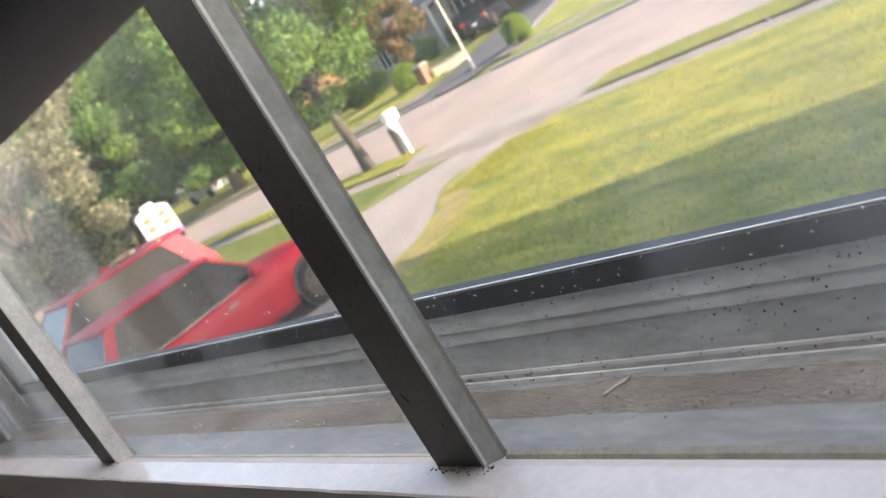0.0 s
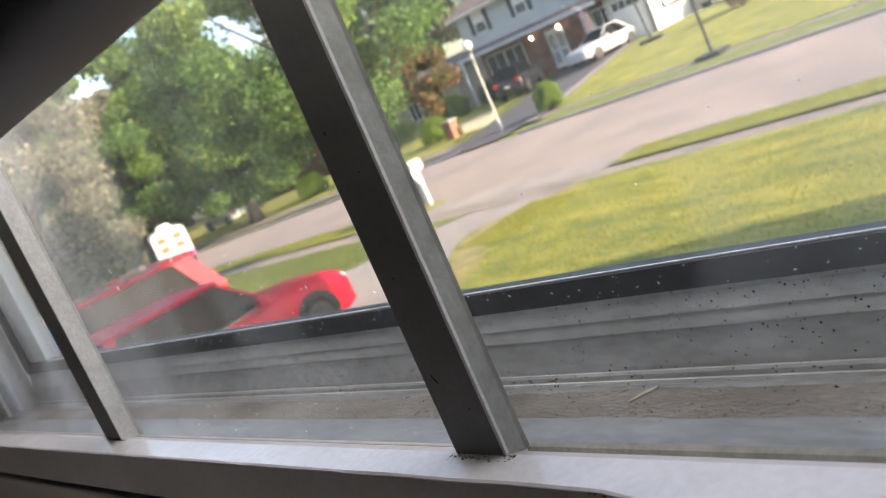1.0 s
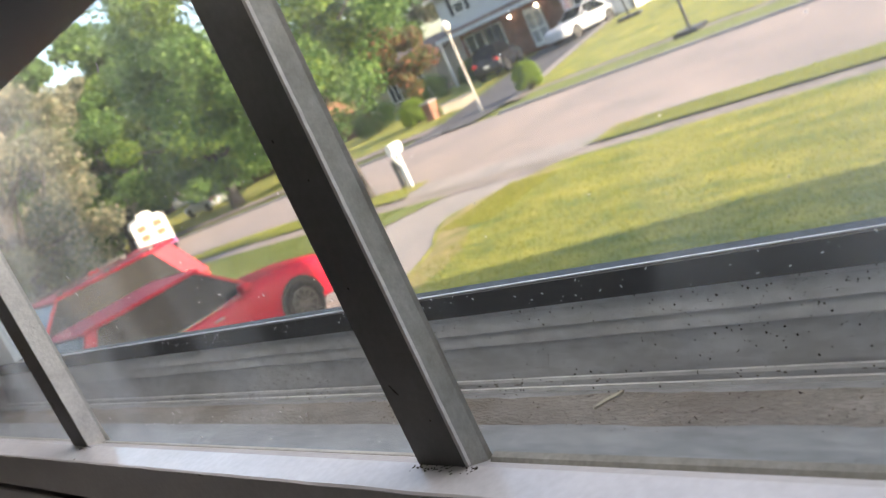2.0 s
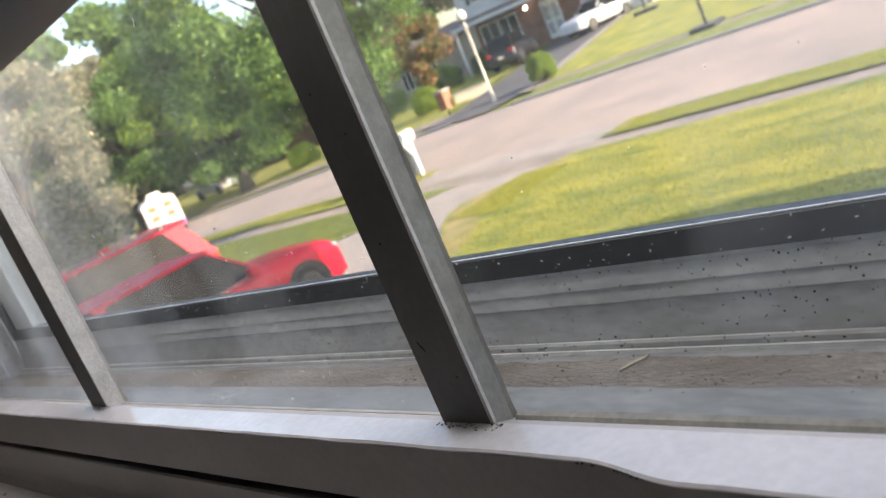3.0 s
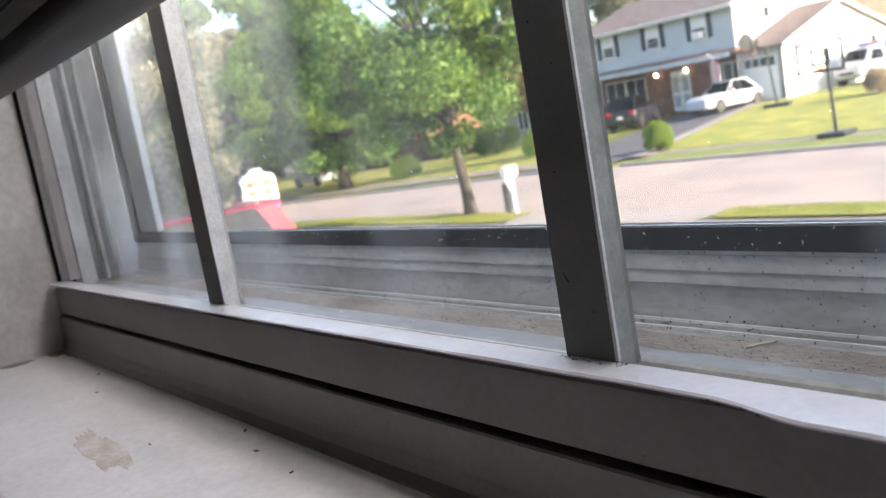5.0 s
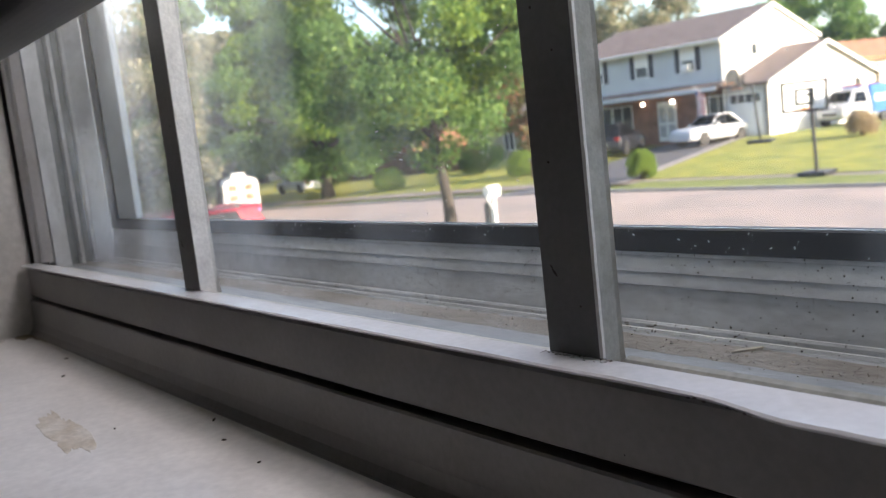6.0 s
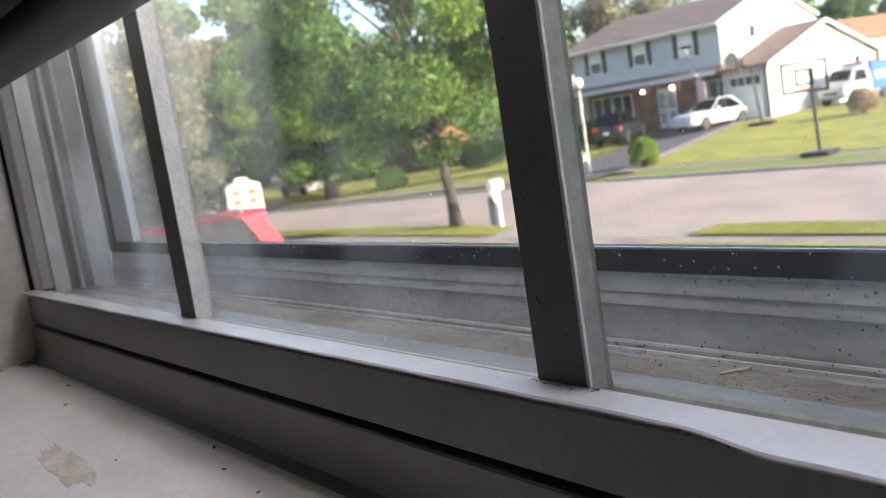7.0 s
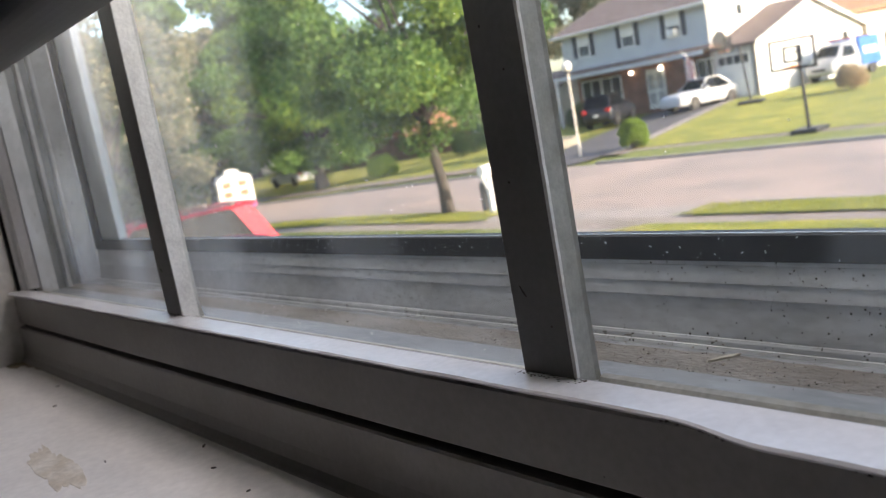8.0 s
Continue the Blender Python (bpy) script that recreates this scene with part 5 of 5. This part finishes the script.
part("garage_roof", slab([(-27.43, 47.8, 2.74), (-24.75, 47.8, 2.74), (-24.75, 54.0, 0.74), (-27.43, 54.0, 0.74), (-27.43, 47.8, 2.90), (-24.75, 47.8, 2.90), (-24.75, 54.0, 0.90), (-27.43, 54.0, 0.90)]), ROOF, house)
for ya, za, yb, zb in ((41.6, 0.70, 47.8, 2.70), (47.8, 2.70, 54.0, 0.70)):
    part("bargeboard", slab([(-24.76, ya, za), (-24.70, ya, za), (-24.70, yb, zb), (-24.76, yb, zb), (-24.76, ya, za + 0.2), (-24.70, ya, za + 0.2), (-24.70, yb, zb + 0.2), (-24.76, yb, zb + 0.2)]), TRIM, house)
part("downpipe", tube((-25.1, 41.90, HZ), (-25.1, 41.90, 0.74), 0.06, n=8), BLACKM, house)
gd = part("garage_door", box((-27.30, 41.93, HZ), (-25.40, 42.0, 0.45)), TRIM, house, "white panelled garage door")
for j in range(4):
    for i in range(4):
        part("door_panel", box((-27.22 + i * 0.455, 41.90, HZ + 0.08 + j * 0.56), (-26.84 + i * 0.455, 41.935, HZ + 0.52 + j * 0.56), 0.012), DARKGLASS if j == 3 else TRIM, gd)
part("side_window", box((-27.46, 44.6, 2.5), (-27.40, 45.1, 3.1)), DARKGLASS, house)
part("wall_vent", box((-25.06, 51.3, 0.15), (-24.95, 51.8, 0.6), 0.02), BLACKM, house)


# ---- flag, lamps, hoops, mailbox ----
flag = thing("flag", (-28.05, 40.8, 0.35), 0, "striped flag hanging from a slanted pole on the porch", "flag")
part("pole", tube((0, 0.1, -0.1), (-0.15, -0.75, 0.75), 0.018, n=8), TRIM, flag)
for i in range(7):
    x0 = -0.10 + i * 0.075
    fb = slab([(x0, -0.55 - 0.03 * (i % 3), -1.15), (x0 + 0.075, -0.55 - 0.03 * ((i + 1) % 3), -1.15), (x0 + 0.075, -0.53, -1.15), (x0, -0.53, -1.15), (x0 - 0.04, -0.55, 0.10 + 0.4 - i * 0.06), (x0 + 0.035, -0.55, 0.10 + 0.34 - i * 0.06), (x0 + 0.035, -0.53, 0.10 + 0.34 - i * 0.06), (x0 - 0.04, -0.53, 0.5 - i * 0.06)])
    part("stripe", fb, FLAGRED if i % 2 else FLAGWHITE, flag)
part("canton", slab([(-0.13, -0.60, 0.26), (0.02, -0.60, 0.20), (0.02, -0.585, 0.20), (-0.13, -0.585, 0.26), (-0.15, -0.60, 0.50), (0.02, -0.60, 0.39), (0.02, -0.585, 0.39), (-0.15, -0.585, 0.50)]), FLAGBLUE, flag, "dark blue corner")

lamp = thing("street_lamp", G(-24.45, 27.0, 0.02), 0, "pale slender lamp post with a globe beside the kerb", "street lamp")
part("post", add_tube(tube((0, 0, 0), (0, 0, 0.5), 0.085, 0.06), (0, 0, 0.5), (0, 0, 3.15), 0.05, 0.04), mat("pale_post_paint", (0.62, 0.58, 0.52), 0.6), lamp)
part("collar", tube((0, 0, 3.15), (0, 0, 3.24), 0.09, 0.11), BLACKM, lamp)
gl_ = bmesh.new()
bmesh.ops.create_uvsphere(gl_, u_segments=16, v_segments=10, radius=0.19, matrix=Matrix.Translation((0, 0, 3.40)) @ Matrix.Diagonal((1, 1, 1.1, 1)))
part("globe", gl_, GLOBE, lamp, "frosted globe", True)
lamp.scale = (1.08, 1.08, 1.09)
part("finial", tube((0, 0, 3.58), (0, 0, 3.68), 0.05, 0.01), BLACKM, lamp)


FANBOARD = mat("tan_board", (0.62, 0.50, 0.36), 0.7, var=0.15, scale=4)


def hoop(at, rz, pole_h, label, bw, bh, bz):
    h = thing("basketball_hoop", at, rz, label, "basketball hoop")
    part("pole", add_tube(tube((0, 0.35, 0.05), (0, 0.12, pole_h), 0.055, n=10), (0, 0.12, pole_h), (0, -0.35, bz), 0.035, n=8), BLACKM, h)
    part("base", box((-0.45, -0.2, 0.0), (0.45, 0.95, 0.16), 0.05, 2), BLACKM, h, "dark weighted base")
    fb = bmesh.new()
    t = 0.085
    for lo, hi in (((-bw, -bh), (bw, -bh + t)), ((-bw, bh - t), (bw, bh)), ((-bw, -bh + t), (-bw + t, bh - t)), ((bw - t, -bh + t), (bw, bh - t)), ((-0.3, -bh * 0.55), (0.3, -bh * 0.55 + t)), ((-0.3, bh * 0.35), (0.3, bh * 0.35 + t)), ((-0.3, -bh * 0.5), (-0.3 + t, bh * 0.35)), ((0.3 - t, -bh * 0.5), (0.3, bh * 0.35))):
        add_box(fb, (lo[0], -0.42, bz + lo[1]), (hi[0], -0.37, bz + hi[1]))
    bd = part("backboard", fb, BLACKM, h, "dark frame of a clear board")
    pn = part("board_pane", box((-bw + 0.02, -0.40, bz - bh + 0.02), (bw - 0.02, -0.39, bz + bh - 0.02)), GLASS_OUT, bd)
    pn.visible_shadow = False
    rm = bmesh.new()
    for i in range(20):
        a, b = 2 * math.pi * i / 20, 2 * math.pi * (i + 1) / 20
        add_tube(rm, (0.23 * math.cos(a), -0.68 + 0.23 * math.sin(a), bz - bh * 0.75), (0.23 * math.cos(b), -0.68 + 0.23 * math.sin(b), bz - bh * 0.75), 0.018, n=6)
    add_box(rm, (-0.06, -0.46, bz - bh * 0.75 - 0.05), (0.06, -0.40, bz - bh * 0.75 + 0.05))
    part("rim", rm, ORANGE, h, "orange rim")
    return h


hoop(G(-14.6, 26.9, 0.03), 8, 2.75, "black portable basketball hoop with a clear framed board", 0.74, 0.50, 2.60)
hoop(G(-23.6, 38.0, 0.03), -72, 2.75, "black basketball hoop seen edge-on beside the driveway", 0.55, 0.40, 2.95)
gh = thing("basketball_hoop", (-26.6, 41.45, 1.30), -20, "tan fan-shaped backboard with a rim over the garage door", "basketball hoop")
arc = [(0.56 * math.cos(radians(q)), -0.05 + 0.50 * math.sin(radians(q))) for q in range(0, 181, 15)]
part("backboard", prism([(0.32, -0.45), (0.56, -0.30), *arc, (-0.56, -0.30), (-0.32, -0.45)], "y", -0.12, -0.07), FANBOARD, gh, "weathered tan fan-shaped board")
for sx in (-0.25, 0.25):
    part("bracket", box((sx - 0.03, -0.07, -0.42), (sx + 0.03, 0.25, -0.34)), BLACKM, gh)
gr2 = bmesh.new()
for i in range(20):
    a, b = 2 * math.pi * i / 20, 2 * math.pi * (i + 1) / 20
    add_tube(gr2, (0.23 * math.cos(a), -0.38 + 0.23 * math.sin(a), -0.32), (0.23 * math.cos(b), -0.38 + 0.23 * math.sin(b), -0.32), 0.018, n=6)
part("rim", gr2, ORANGE, gh, "orange rim")

mail = thing("mailbox", G(-17.5, 15.55, 0.03), 12, "white mailbox on a white post at the driveway mouth", "mailbox")
part("post", box((-0.06, -0.06, -0.1), (0.06, 0.06, 1.05), 0.01), TRIM, mail)
part("arm", box((-0.05, -0.30, 0.92), (0.05, 0.30, 1.00), 0.01), TRIM, mail)
part("brace", slab([(-0.03, -0.06, 0.55), (0.03, -0.06, 0.55), (0.03, -0.02, 0.55), (-0.03, -0.02, 0.55), (-0.03, -0.30, 0.92), (0.03, -0.30, 0.92), (0.03, -0.24, 0.92), (-0.03, -0.24, 0.92)]), TRIM, mail)
part("box", prism([(-0.10, 1.0), (0.10, 1.0), (0.10, 1.14), (0.07, 1.21), (0.0, 1.24), (-0.07, 1.21), (-0.10, 1.14)], "y", -0.28, 0.24), TRIM, mail)
part("planter", box((-0.28, -0.08, -0.02), (-0.10, 0.12, 0.78), 0.02), mat("grey_wood", (0.16, 0.15, 0.14), 0.9), mail, "dark weathered board beside the post")
pillar = thing("brick_pillar", G(-30.7, 30.5, 0.03), 0, "short orange brick pillar by the drive", "pillar")
part("shaft", box((-0.28, -0.28, -0.1), (0.28, 0.28, 0.85), 0.02), BRICK, pillar)
part("cap", box((-0.33, -0.33, 0.85), (0.33, 0.33, 0.95), 0.02), KERB, pillar)
low = thing("low_wall", G(-30.3, 30.7, 0.02), 32, "low cream wall running up from the pillar", "wall")
part("wall", box((0.1, -0.12, -0.15), (1.75, 0.12, 0.44), 0.01), BEIGE, low)
part("coping", box((0.05, -0.17, 0.44), (1.80, 0.17, 0.51), 0.02), KERB, low)


# ---- neighbours and fences ----
def small_house(at, rz, w, d, eave, ridge, wall, roof, label):
    h = thing("house", at, rz, label, "house")
    part("wall", prism([(-d / 2, -1.2), (d / 2, -1.2), (d / 2, eave), (0, ridge - 0.1), (-d / 2, eave)], "x", -w / 2, w / 2), wall, h)
    for s_ in (-1, 1):
        part("roof", slab([(-w / 2 - 0.4, 0, ridge - 0.08), (w / 2 + 0.4, 0, ridge - 0.08), (w / 2 + 0.4, s_ * (d / 2 + 0.5), eave - 0.2), (-w / 2 - 0.4, s_ * (d / 2 + 0.5), eave - 0.2),
                           (-w / 2 - 0.4, 0, ridge + 0.12), (w / 2 + 0.4, 0, ridge + 0.12), (w / 2 + 0.4, s_ * (d / 2 + 0.5), eave), (-w / 2 - 0.4, s_ * (d / 2 + 0.5), eave)]), roof, h)
    for xc in (-w * 0.3, 0, w * 0.3):
        wn_ = part("window", box((xc - 0.5, -d / 2 - 0.03, eave - 1.7), (xc + 0.5, -d / 2 + 0.02, eave - 0.5)), DARKGLASS, h)
        fb = bmesh.new()
        for lo, hi in (((-0.57, -1.77), (0.57, -1.68)), ((-0.57, -0.52), (0.57, -0.43)), ((-0.57, -1.68), (-0.48, -0.52)), ((0.48, -1.68), (0.57, -0.52)), ((-0.04, -1.68), (0.04, -0.52))):
            add_box(fb, (xc + lo[0], -d / 2 - 0.08, eave + lo[1]), (xc + hi[0], -d / 2 - 0.02, eave + hi[1]))
        part("frame", fb, TRIM, wn_)
    return h


small_house(G(-47.5, 48.5, -0.1), 0, 9.5, 8, 2.5, 4.0, BEIGE, ROOF, "low cream house with a brown roof")
small_house(G(-104, 52, -0.1), 35, 12, 8, 2.6, 4.6, WHITEW, TERRA, "far white bungalow up the street")
small_house(G(-29.0, 61, -0.1), 65, 8, 7, 3.9, 5.1, WHITEW, TERRA, "far house with a terracotta roof")
small_house(G(-70, 52, -0.1), 0, 12, 8, 2.4, 3.8, BRICK, ROOF, "low brick house behind the trees")


def fence(name, x0, y0, x1, y1, hgt, label):
    f = thing(name, (0, 0, 0), 0, label, "fence")
    n = int(math.hypot(x1 - x0, y1 - y0) / 0.30)
    for i in range(n):
        x, y = x0 + (x1 - x0) * i / n, y0 + (y1 - y0) * i / n
        g = ground_z(x, y)
        part("board", box((x, y, g - 0.1), (x + (x1 - x0) / n * 0.93 + 0.002, y + (y1 - y0) / n * 0.93 + 0.03, g + hgt + 0.04 * (i % 2))), FENCE, f)
    return f


fence("fence", -68, 38.5, -44, 38.5, 1.7, "red-brown board fence behind the street tree")
fence("fence", -25.0, 56.5, -8.0, 53.0, 1.9, "tall brown board fence behind the van")
